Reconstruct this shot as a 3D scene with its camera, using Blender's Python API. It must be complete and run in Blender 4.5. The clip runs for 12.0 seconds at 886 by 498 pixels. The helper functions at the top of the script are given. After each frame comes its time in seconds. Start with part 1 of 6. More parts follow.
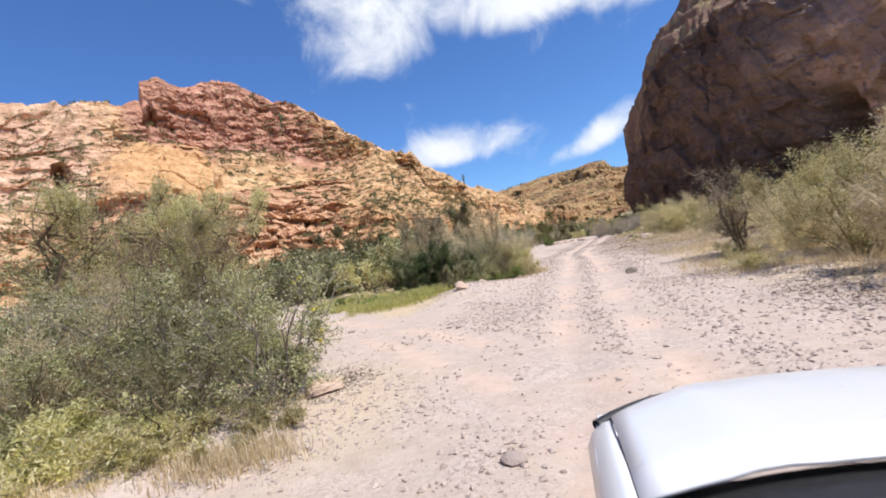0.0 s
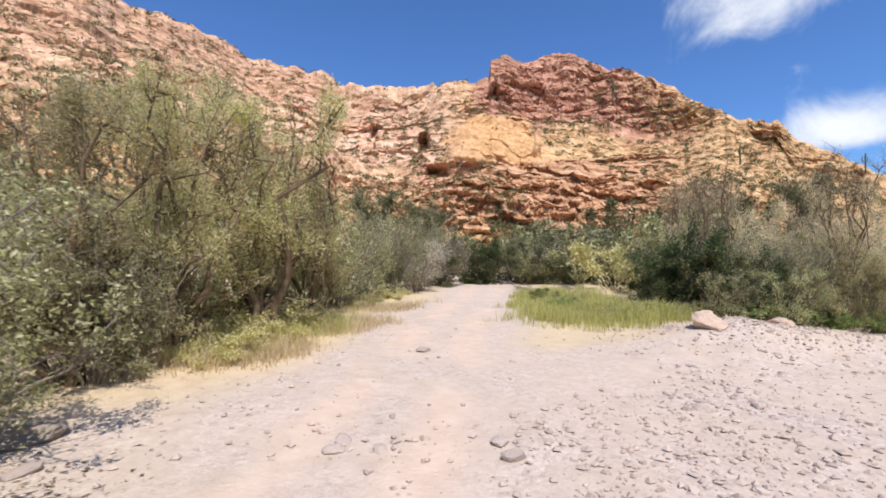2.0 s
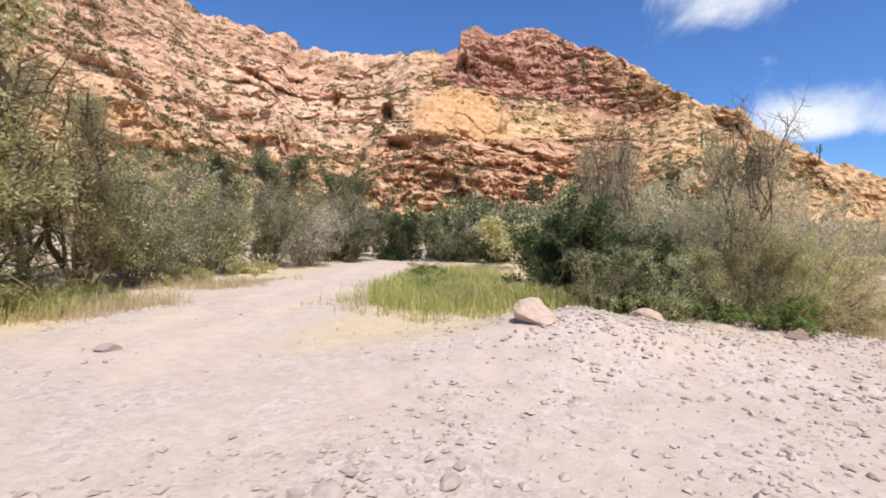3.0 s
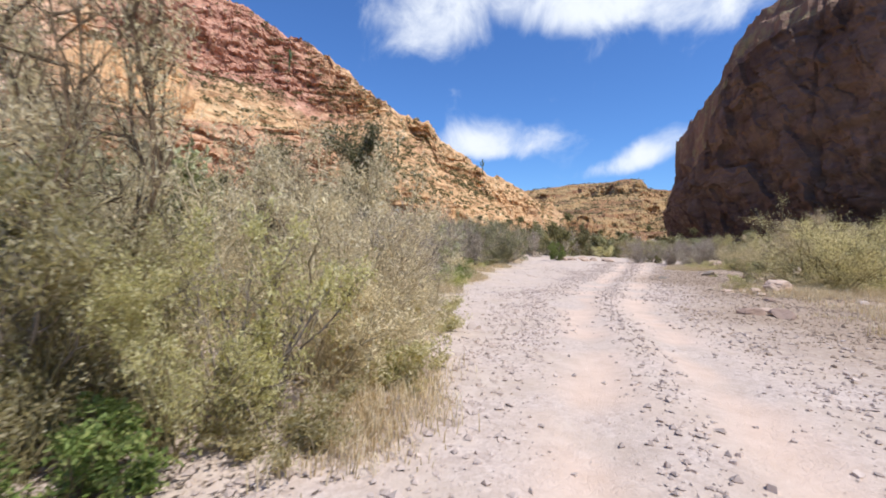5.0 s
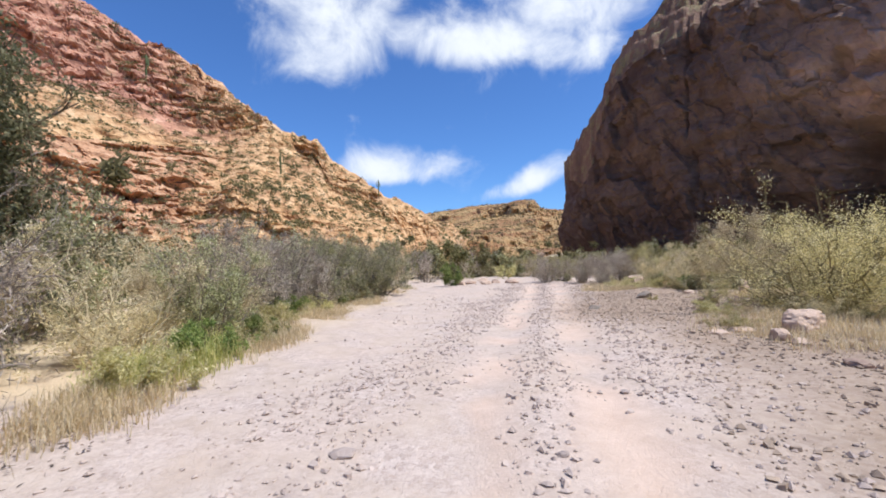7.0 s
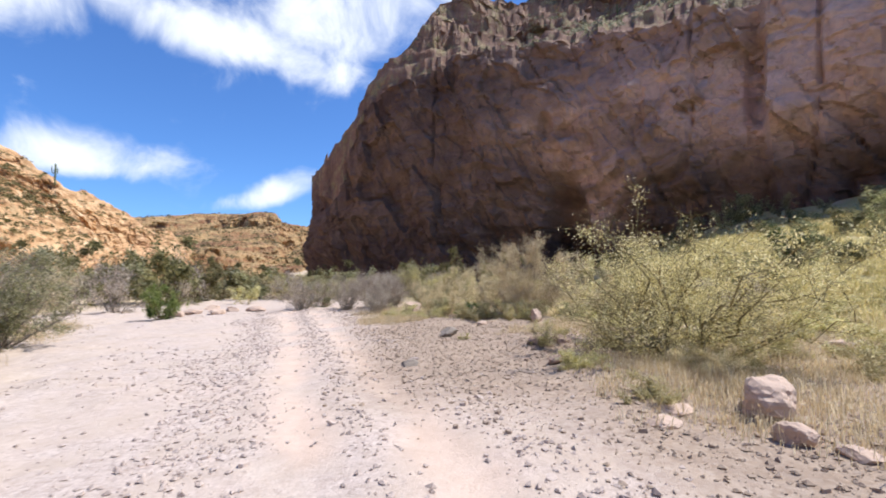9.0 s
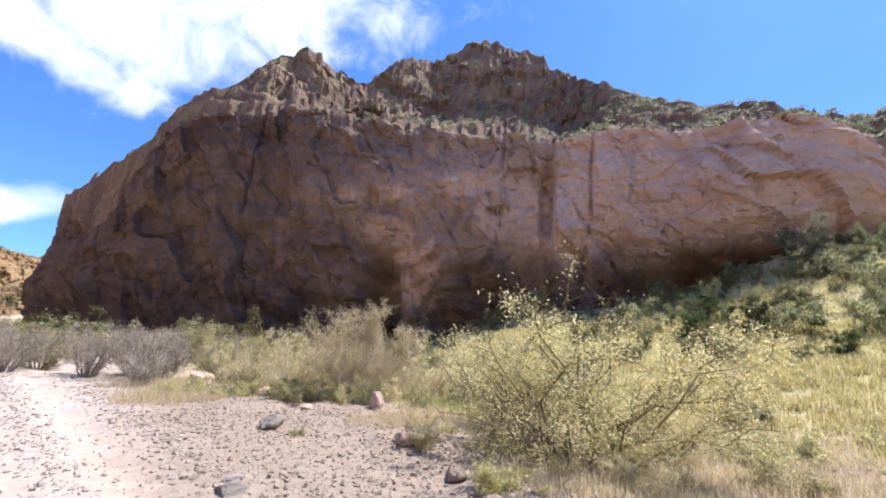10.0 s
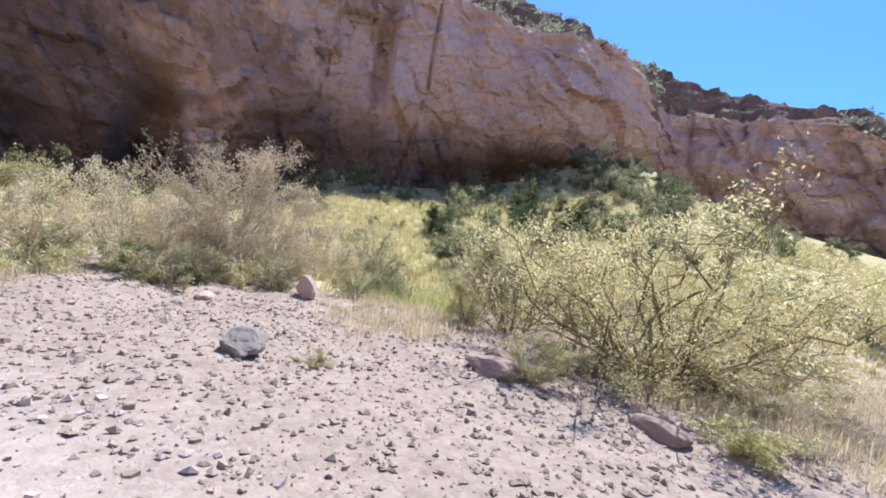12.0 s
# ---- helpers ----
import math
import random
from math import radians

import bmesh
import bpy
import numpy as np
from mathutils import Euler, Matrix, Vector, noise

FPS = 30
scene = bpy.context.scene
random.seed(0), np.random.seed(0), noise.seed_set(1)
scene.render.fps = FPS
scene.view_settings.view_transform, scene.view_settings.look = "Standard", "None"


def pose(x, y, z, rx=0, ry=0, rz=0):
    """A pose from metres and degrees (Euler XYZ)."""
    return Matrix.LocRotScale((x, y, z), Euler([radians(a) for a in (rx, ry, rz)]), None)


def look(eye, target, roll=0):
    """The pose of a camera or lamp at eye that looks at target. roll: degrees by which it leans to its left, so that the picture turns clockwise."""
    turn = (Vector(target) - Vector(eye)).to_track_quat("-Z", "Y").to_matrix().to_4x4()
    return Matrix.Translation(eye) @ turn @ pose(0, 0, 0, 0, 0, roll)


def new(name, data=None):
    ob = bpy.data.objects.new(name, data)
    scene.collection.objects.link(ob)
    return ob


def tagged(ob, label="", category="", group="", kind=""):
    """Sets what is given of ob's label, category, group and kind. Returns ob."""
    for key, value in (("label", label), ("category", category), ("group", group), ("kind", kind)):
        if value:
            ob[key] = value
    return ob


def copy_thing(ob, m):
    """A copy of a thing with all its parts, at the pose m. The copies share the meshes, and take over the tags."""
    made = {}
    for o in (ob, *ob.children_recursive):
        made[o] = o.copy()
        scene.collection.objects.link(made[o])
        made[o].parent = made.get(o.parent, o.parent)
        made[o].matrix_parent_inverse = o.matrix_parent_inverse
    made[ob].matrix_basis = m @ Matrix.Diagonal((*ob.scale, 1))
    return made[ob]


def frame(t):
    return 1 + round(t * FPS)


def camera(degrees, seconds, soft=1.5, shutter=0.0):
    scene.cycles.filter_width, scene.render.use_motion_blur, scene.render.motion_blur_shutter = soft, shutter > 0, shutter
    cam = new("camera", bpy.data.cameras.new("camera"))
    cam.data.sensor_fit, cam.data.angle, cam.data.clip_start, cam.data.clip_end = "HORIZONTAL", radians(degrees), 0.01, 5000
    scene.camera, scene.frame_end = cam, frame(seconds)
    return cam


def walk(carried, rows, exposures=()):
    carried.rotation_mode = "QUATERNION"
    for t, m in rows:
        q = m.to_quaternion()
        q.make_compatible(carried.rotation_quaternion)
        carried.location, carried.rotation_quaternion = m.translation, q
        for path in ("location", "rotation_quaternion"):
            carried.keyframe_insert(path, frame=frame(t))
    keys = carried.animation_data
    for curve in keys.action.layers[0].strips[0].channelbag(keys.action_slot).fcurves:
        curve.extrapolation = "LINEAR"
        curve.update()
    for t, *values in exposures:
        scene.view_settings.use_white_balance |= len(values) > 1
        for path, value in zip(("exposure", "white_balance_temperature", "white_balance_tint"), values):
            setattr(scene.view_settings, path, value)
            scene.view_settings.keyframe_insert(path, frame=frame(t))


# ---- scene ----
cam = camera(90.8, 12.0, soft=1.8, shutter=0.1)
PATH = [
    (0, (-7.364, -24.158, 2.486), (-7.423, -22.159, 2.487), -10.2),
    (0.5, (-6.818, -21.716, 2.372), (-7.285, -19.772, 2.313), -10.6),
    (1, (-6.273, -19.144, 2.289), (-7.159, -17.351, 2.288), -8.0),
    (1.5, (-5.726, -16.704, 2.147), (-6.929, -15.107, 2.199), -3.1),
    (2, (-5.312, -14.324, 2.023), (-6.65, -12.838, 2.051), 0.3),
    (2.5, (-4.801, -11.895, 1.867), (-6.127, -10.399, 1.835), 1.2),
    (2.7, (-4.587, -10.952, 1.817), (-5.883, -9.43, 1.768), 1.4),
    (4.3, (-2.673, -4.336, 1.937), (-3.383, -2.468, 1.869), 4.1),
    (4.5, (-2.382, -3.486, 1.982), (-2.916, -1.559, 1.933), 3.2),
    (5, (-1.696, -0.897, 1.899), (-1.829, 1.098, 1.857), 1.2),
    (5.5, (-1.021, 1.547, 1.875), (-0.969, 3.546, 1.831), -0.4),
    (6, (-0.331, 4.11, 1.815), (-0.174, 6.103, 1.813), -0.8),
    (6.5, (0.327, 6.524, 1.841), (0.564, 8.51, 1.888), -1.3),
    (6.7, (0.583, 7.378, 1.828), (0.835, 9.361, 1.889), -1.5),
    (8.3, (1.436, 12.768, 2.273), (2.186, 14.621, 2.301), -3.5),
    (8.5, (1.645, 13.572, 2.248), (2.498, 15.381, 2.268), -4.0),
    (9, (2.249, 15.352, 2.165), (3.578, 16.842, 2.289), -0.7),
    (9.5, (2.981, 17.107, 2.049), (4.672, 18.142, 2.317), 4.2),
    (10, (3.582, 18.865, 2.05), (5.374, 19.613, 2.53), 4.3),
    (10.5, (4.299, 20.612, 2.091), (6.13, 21.162, 2.679), 3.2),
    (11, (5.052, 22.423, 1.946), (6.935, 23.027, 2.242), 6.1),
    (11.5, (5.769, 23.938, 1.908), (7.768, 23.961, 1.951), 7.3),
    (12, (6.518, 25.436, 1.841), (8.496, 25.138, 1.857), 9.7),
]
walk(cam, [(t, look(e, g, r)) for t, e, g, r in PATH],
     [(0, 0.12, 6500, 10), (2.7, 0.12, 6500, 10), (4.5, 0.08, 6250, 10), (8.3, 0.12, 6200, 10), (9.0, 0.28, 6250, 10), (9.5, 0.44, 6100, 10), (10.4, 0.72, 6150, 12), (11.0, 0.62, 5850, 11), (11.4, 0.66, 5600, 10), (12, 0.66, 5600, 10)])

# ---- world, sun ----
SUN_AZ, SUN_EL = 121.0, 60.0        # clockwise from +y; height over the horizon
world = bpy.data.worlds.new("sky")
scene.world = world
world.use_nodes = True


def nodes_of(tree):
    tree.nodes.clear()
    return tree.nodes, tree.links


def build_sky():
    nd, ln = nodes_of(world.node_tree)
    out = nd.new("ShaderNodeOutputWorld")
    bg = nd.new("ShaderNodeBackground")
    sky = nd.new("ShaderNodeTexSky")
    sky.sky_type, sky.sun_disc = "NISHITA", False
    sky.sun_elevation, sky.sun_rotation = radians(SUN_EL), radians(SUN_AZ)
    sky.air_density, sky.dust_density, sky.ozone_density = 1.0, 0.3, 2.5
    tc = nd.new("ShaderNodeTexCoord")
    sep = nd.new("ShaderNodeSeparateXYZ")
    ln.new(tc.outputs["Generated"], sep.inputs[0])
    zc = nd.new("ShaderNodeMath")
    zc.operation, zc.inputs[1].default_value = "MAXIMUM", 0.03
    ln.new(sep.outputs[2], zc.inputs[0])
    comb = nd.new("ShaderNodeCombineXYZ")
    for i in (0, 1):
        dv = nd.new("ShaderNodeMath")
        dv.operation = "DIVIDE"
        ln.new(sep.outputs[i], dv.inputs[0])
        ln.new(zc.outputs[0], dv.inputs[1])
        ln.new(dv.outputs[0], comb.inputs[i])
    # clouds lie on one flat layer: centre, half sizes and turn of each bank
    banks = [((0.82, 1.30), (0.45, 1.05), 8), ((-0.16, 1.9), (0.42, 0.62), 0), ((0.50, 1.90), (0.90, 0.34), 0),
             ((0.2, 4.6), (0.95, 1.3), 0), ((1.92, 5.4), (0.48, 1.9), -3), ((2.2, 3.9), (0.4, 0.7), 0),
             ((-2.6, -1.5), (0.6, 1.2), 30), ((0.2, -3.2), (1.2, 0.5), 10)]
    total = None
    for (cx, cy), (sx, sy), turn in banks:
        mp = nd.new("ShaderNodeMapping")
        mp.vector_type = "TEXTURE"
        mp.inputs["Location"].default_value = (cx, cy, 0)
        mp.inputs["Rotation"].default_value = (0, 0, radians(turn))
        mp.inputs["Scale"].default_value = (sx, sy, 1)
        ln.new(comb.outputs[0], mp.inputs["Vector"])
        le = nd.new("ShaderNodeVectorMath")
        le.operation = "LENGTH"
        ln.new(mp.outputs[0], le.inputs[0])
        mr = nd.new("ShaderNodeMapRange")
        mr.interpolation_type = "SMOOTHSTEP"
        for k, v in (("From Min", 1.35), ("From Max", 0.1)):
            mr.inputs[k].default_value = v
        ln.new(le.outputs["Value"], mr.inputs["Value"])
        if total is None:
            total = mr.outputs[0]
        else:
            mx = nd.new("ShaderNodeMath")
            mx.operation = "MAXIMUM"
            ln.new(total, mx.inputs[0])
            ln.new(mr.outputs[0], mx.inputs[1])
            total = mx.outputs[0]
    nz = nd.new("ShaderNodeTexNoise")
    nz.inputs["Scale"].default_value, nz.inputs["Detail"].default_value = 8.0, 12
    nz.inputs["Roughness"].default_value, nz.inputs["Distortion"].default_value = 0.60, 0.4
    ln.new(tc.outputs["Generated"], nz.inputs["Vector"])
    a = nd.new("ShaderNodeMath")
    a.operation = "MULTIPLY_ADD"
    ln.new(nz.outputs["Fac"], a.inputs[0])
    a.inputs[1].default_value, a.inputs[2].default_value = 2.0, -1.1
    b = nd.new("ShaderNodeMath")
    b.operation = "ADD"
    ln.new(total, b.inputs[0])
    ln.new(a.outputs[0], b.inputs[1])
    den = nd.new("ShaderNodeMapRange")
    den.interpolation_type = "SMOOTHSTEP"
    den.inputs["From Min"].default_value, den.inputs["From Max"].default_value = 0.16, 1.1
    ln.new(b.outputs[0], den.inputs["Value"])
    mix = nd.new("ShaderNodeMix")
    mix.data_type = "RGBA"
    ln.new(den.outputs[0], mix.inputs["Factor"])
    # deep clear blue of the dry air
    tint = nd.new("ShaderNodeMix")
    tint.data_type, tint.blend_type = "RGBA", "MULTIPLY"
    tint.inputs["Factor"].default_value = 1.0
    ln.new(sky.outputs[0], tint.inputs["A"])
    tint.inputs["B"].default_value = (0.62, 0.92, 1.36, 1)
    ln.new(tint.outputs["Result"], mix.inputs["A"])
    mix.inputs["B"].default_value = (8.2, 8.5, 9.0, 1)
    ln.new(mix.outputs["Result"], bg.inputs[0])
    bg.inputs[1].default_value = 0.11
    ln.new(bg.outputs[0], out.inputs[0])


build_sky()
sun_dir = Vector((math.sin(radians(SUN_AZ)) * math.cos(radians(SUN_EL)), math.cos(radians(SUN_AZ)) * math.cos(radians(SUN_EL)), math.sin(radians(SUN_EL))))
sun = new("sun", bpy.data.lights.new("sun", "SUN"))
sun.data.energy, sun.data.angle, sun.data.color = 5.0, radians(0.53), (1.0, 0.95, 0.88)
sun.matrix_world = look(sun_dir * 300, (0, 0, 0))


# ---- numbers: noise, meshes ----
def vnoise(p, seed=0):
    """Smooth lattice noise in -1..1 for an (n, 3) array."""
    p = np.asarray(p, float)
    i = np.floor(p).astype(np.int64)
    f = p - i
    f = f * f * f * (f * (f * 6 - 15) + 10)
    tot = np.zeros(len(p))
    for dx in (0, 1):
        for dy in (0, 1):
            for dz in (0, 1):
                h = (i[:, 0] + dx) * 374761393 + (i[:, 1] + dy) * 668265263 + (i[:, 2] + dz) * 2147483647 + seed * 974634777
                h = (h ^ (h >> 13)) * 1274126177
                h = (h ^ (h >> 16)) & 0xFFFF
                w = (f[:, 0] if dx else 1 - f[:, 0]) * (f[:, 1] if dy else 1 - f[:, 1]) * (f[:, 2] if dz else 1 - f[:, 2])
                tot += w * (h / 32767.5 - 1)
    return tot


def fbm(p, octaves=4, seed=0, gain=0.5):
    p = np.asarray(p, float)
    tot, amp = np.zeros(len(p)), 1.0
    for o in range(octaves):
        tot += amp * vnoise(p * 2.0 ** o + 17.3 * o, seed + o)
        amp *= gain
    return tot


def ridged(p, octaves=4, seed=0):
    p = np.asarray(p, float)
    tot, amp = np.zeros(len(p)), 0.5
    for o in range(octaves):
        tot += amp * (1 - np.abs(vnoise(p * 2.0 ** o + 9.1 * o, seed + o))) ** 2
        amp *= 0.5
    return tot


def xyz(x, y, z=0.0):
    x, y = np.broadcast_arrays(np.asarray(x, float), np.asarray(y, float))
    return np.stack([x.ravel(), y.ravel(), np.broadcast_to(z, x.shape).ravel()], 1)


def sstep(a, b, x):
    t = np.clip((np.asarray(x, float) - a) / (b - a), 0, 1)
    return t * t * (3 - 2 * t)


def mesh_np(name, verts, faces, mats=(), smooth=True, slots=None):
    """A mesh from an (n, 3) array and an (m, k) array."""
    me = bpy.data.meshes.new(name)
    faces = np.asarray(faces, np.int32)
    m, k = faces.shape
    me.vertices.add(len(verts))
    me.vertices.foreach_set("co", np.asarray(verts, np.float32).ravel())
    me.loops.add(m * k)
    me.loops.foreach_set("vertex_index", faces.ravel())
    me.polygons.add(m)
    me.polygons.foreach_set("loop_start", np.arange(0, m * k, k, dtype=np.int32))
    me.polygons.foreach_set("use_smooth", np.full(m, smooth))
    for mat in mats:
        me.materials.append(mat)
    if slots is not None:
        me.polygons.foreach_set("material_index", np.asarray(slots, np.int32))
    me.update(calc_edges=True)
    me.validate()
    return me


def grid_faces(nu, nv):
    """Quads of a grid whose vertex (i, j) is i * nv + j."""
    i, j = np.meshgrid(np.arange(nu - 1), np.arange(nv - 1), indexing="ij")
    a = (i * nv + j).ravel()
    return np.stack([a, a + nv, a + nv + 1, a + 1], 1)


def add_attr(me, name, values):
    at = me.attributes.new(name, "FLOAT", "POINT")
    at.data.foreach_set("value", np.asarray(values, np.float32))


def part(name, data, mat, parent, label=""):
    """Link a bmesh or a mesh as one mesh object under a thing or a part."""
    if isinstance(data, bmesh.types.BMesh):
        me = bpy.data.meshes.new(name)
        data.to_mesh(me)
        data.free()
    else:
        me = data
    if mat is not None and not me.materials:
        me.materials.append(mat)
    ob = new(name, me)
    ob.parent = parent
    if label:
        ob["label"] = label
    return ob


# ---- materials ----
def material(name, rough=0.9, spec=0.25):
    m = bpy.data.materials.new(name)
    m.use_nodes = True
    nd, ln = m.node_tree.nodes, m.node_tree.links
    bsdf = nd["Principled BSDF"]
    bsdf.inputs["Roughness"].default_value = rough
    bsdf.inputs["Specular IOR Level"].default_value = spec
    return m, nd, ln, bsdf


def n_noise(nd, ln, vec, scale, detail=6, rough=0.6, kind="ShaderNodeTexNoise", distortion=0.0):
    n = nd.new(kind)
    n.inputs["Scale"].default_value = scale
    n.inputs["Detail"].default_value = detail
    n.inputs["Roughness"].default_value = rough
    n.inputs["Distortion"].default_value = distortion
    ln.new(vec, n.inputs["Vector"])
    return n.outputs["Fac"]


def n_ramp(nd, ln, fac, stops):
    r = nd.new("ShaderNodeValToRGB")
    els = r.color_ramp.elements
    while len(els) < len(stops):
        els.new(0.5)
    for e, (p, c) in zip(els, stops):
        e.position, e.color = p, (*c, 1)
    ln.new(fac, r.inputs[0])
    return r.outputs[0]


def n_mix(nd, ln, fac, a, b, blend="MIX"):
    m = nd.new("ShaderNodeMix")
    m.data_type, m.blend_type = "RGBA", blend
    for sock, v in (("Factor", fac), ("A", a), ("B", b)):
        if isinstance(v, (int, float)):
            m.inputs[sock].default_value = v
        elif isinstance(v, tuple):
            m.inputs[sock].default_value = (*v, 1)
        else:
            ln.new(v, m.inputs[sock])
    return m.outputs["Result"]


def n_range(nd, ln, v, a, b, c=0.0, d=1.0):
    r = nd.new("ShaderNodeMapRange")
    for k, x in (("From Min", a), ("From Max", b), ("To Min", c), ("To Max", d)):
        r.inputs[k].default_value = x
    ln.new(v, r.inputs["Value"])
    return r.outputs[0]


def n_bump(nd, ln, bsdf, h, strength, dist):
    b = nd.new("ShaderNodeBump")
    b.inputs["Strength"].default_value, b.inputs["Distance"].default_value = strength, dist
    ln.new(h, b.inputs["Height"])
    ln.new(b.outputs[0], bsdf.inputs["Normal"])


def n_obj(nd):
    return nd.new("ShaderNodeTexCoord").outputs["Object"]


def n_attr(nd, name):
    a = nd.new("ShaderNodeAttribute")
    a.attribute_name = name
    return a.outputs["Fac"]


def mat_ground():
    m, nd, ln, bs = material("ground_earth", 0.95, 0.15)
    vec0 = n_obj(nd)
    wn = nd.new("ShaderNodeTexNoise")
    wn.inputs["Scale"].default_value, wn.inputs["Detail"].default_value = 9.0, 3
    ln.new(vec0, wn.inputs["Vector"])
    wv = nd.new("ShaderNodeVectorMath")
    wv.operation = "MULTIPLY_ADD"
    ln.new(wn.outputs["Color"], wv.inputs[0])
    wv.inputs[1].default_value = (0.09, 0.09, 0.0)
    ln.new(vec0, wv.inputs[2])
    vec = wv.outputs[0]
    big = n_noise(nd, ln, vec, 0.35, 5)
    pat = n_noise(nd, ln, vec, 0.9, 4)
    mid = n_noise(nd, ln, vec, 2.6, 6)
    fine = n_noise(nd, ln, vec, 26, 5, 0.7)
    vo = nd.new("ShaderNodeTexVoronoi")
    vo.inputs["Scale"].default_value = 13
    vo.inputs["Randomness"].default_value = 1.0
    ln.new(vec, vo.inputs["Vector"])
    vo2 = nd.new("ShaderNodeTexVoronoi")
    vo2.inputs["Scale"].default_value = 37
    ln.new(vec, vo2.inputs["Vector"])
    gravel = n_ramp(nd, ln, mid, [(0.25, (0.41, 0.325, 0.262)), (0.5, (0.51, 0.412, 0.335)), (0.75, (0.59, 0.492, 0.408))])
    speck = n_ramp(nd, ln, vo.outputs["Color"], [(0.0, (0.24, 0.19, 0.17)), (0.35, (0.46, 0.37, 0.32)), (0.8, (0.64, 0.55, 0.49))])
    speck2 = n_ramp(nd, ln, vo2.outputs["Color"], [(0.0, (0.27, 0.21, 0.18)), (0.4, (0.50, 0.40, 0.35)), (0.8, (0.64, 0.54, 0.475))])
    gravel = n_mix(nd, ln, n_range(nd, ln, pat, 0.38, 0.62, 0.1, 0.8), gravel, n_mix(nd, ln, 0.5, speck, speck2))
    sand = n_ramp(nd, ln, mid, [(0.3, (0.565, 0.42, 0.325)), (0.7, (0.665, 0.515, 0.415))])
    soil = n_ramp(nd, ln, mid, [(0.2, (0.42, 0.30, 0.20)), (0.5, (0.56, 0.43, 0.30)), (0.8, (0.63, 0.51, 0.38))])
    litter = n_ramp(nd, ln, fine, [(0.35, (0.42, 0.32, 0.19)), (0.65, (0.72, 0.60, 0.38))])
    soil = n_mix(nd, ln, n_range(nd, ln, big, 0.4, 0.6, 0.2, 0.75), soil, litter)
    grass = n_ramp(nd, ln, fine, [(0.3, (0.35, 0.31, 0.115)), (0.7, (0.60, 0.52, 0.23))])
    col = n_mix(nd, ln, n_attr(nd, "wash"), soil, gravel)
    cobble = n_mix(nd, ln, 0.22, n_ramp(nd, ln, mid, [(0.3, (0.225, 0.155, 0.102)), (0.7, (0.365, 0.268, 0.18))]), speck)
    col = n_mix(nd, ln, n_attr(nd, "rut"), col, sand)
    col = n_mix(nd, ln, n_attr(nd, "green"), col, grass)
    col = n_mix(nd, ln, n_range(nd, ln, big, 0.42, 0.7, 0.0, 0.30), col, (0.60, 0.46, 0.36))
    col = n_mix(nd, ln, n_range(nd, ln, n_attr(nd, "fan"), 0.0, 1.0, 0.0, 0.92), col, cobble)
    ln.new(col, bs.inputs["Base Color"])
    add = nd.new("ShaderNodeMath")
    add.operation = "MULTIPLY_ADD"
    ln.new(vo.outputs["Distance"], add.inputs[0])
    add.inputs[1].default_value = -0.35
    ln.new(fine, add.inputs[2])
    add2 = nd.new("ShaderNodeMath")
    add2.operation = "MULTIPLY_ADD"
    ln.new(vo2.outputs["Distance"], add2.inputs[0])
    add2.inputs[1].default_value = -0.25
    ln.new(add.outputs[0], add2.inputs[2])
    n_bump(nd, ln, bs, add2.outputs[0], 0.55, 0.03)
    return m


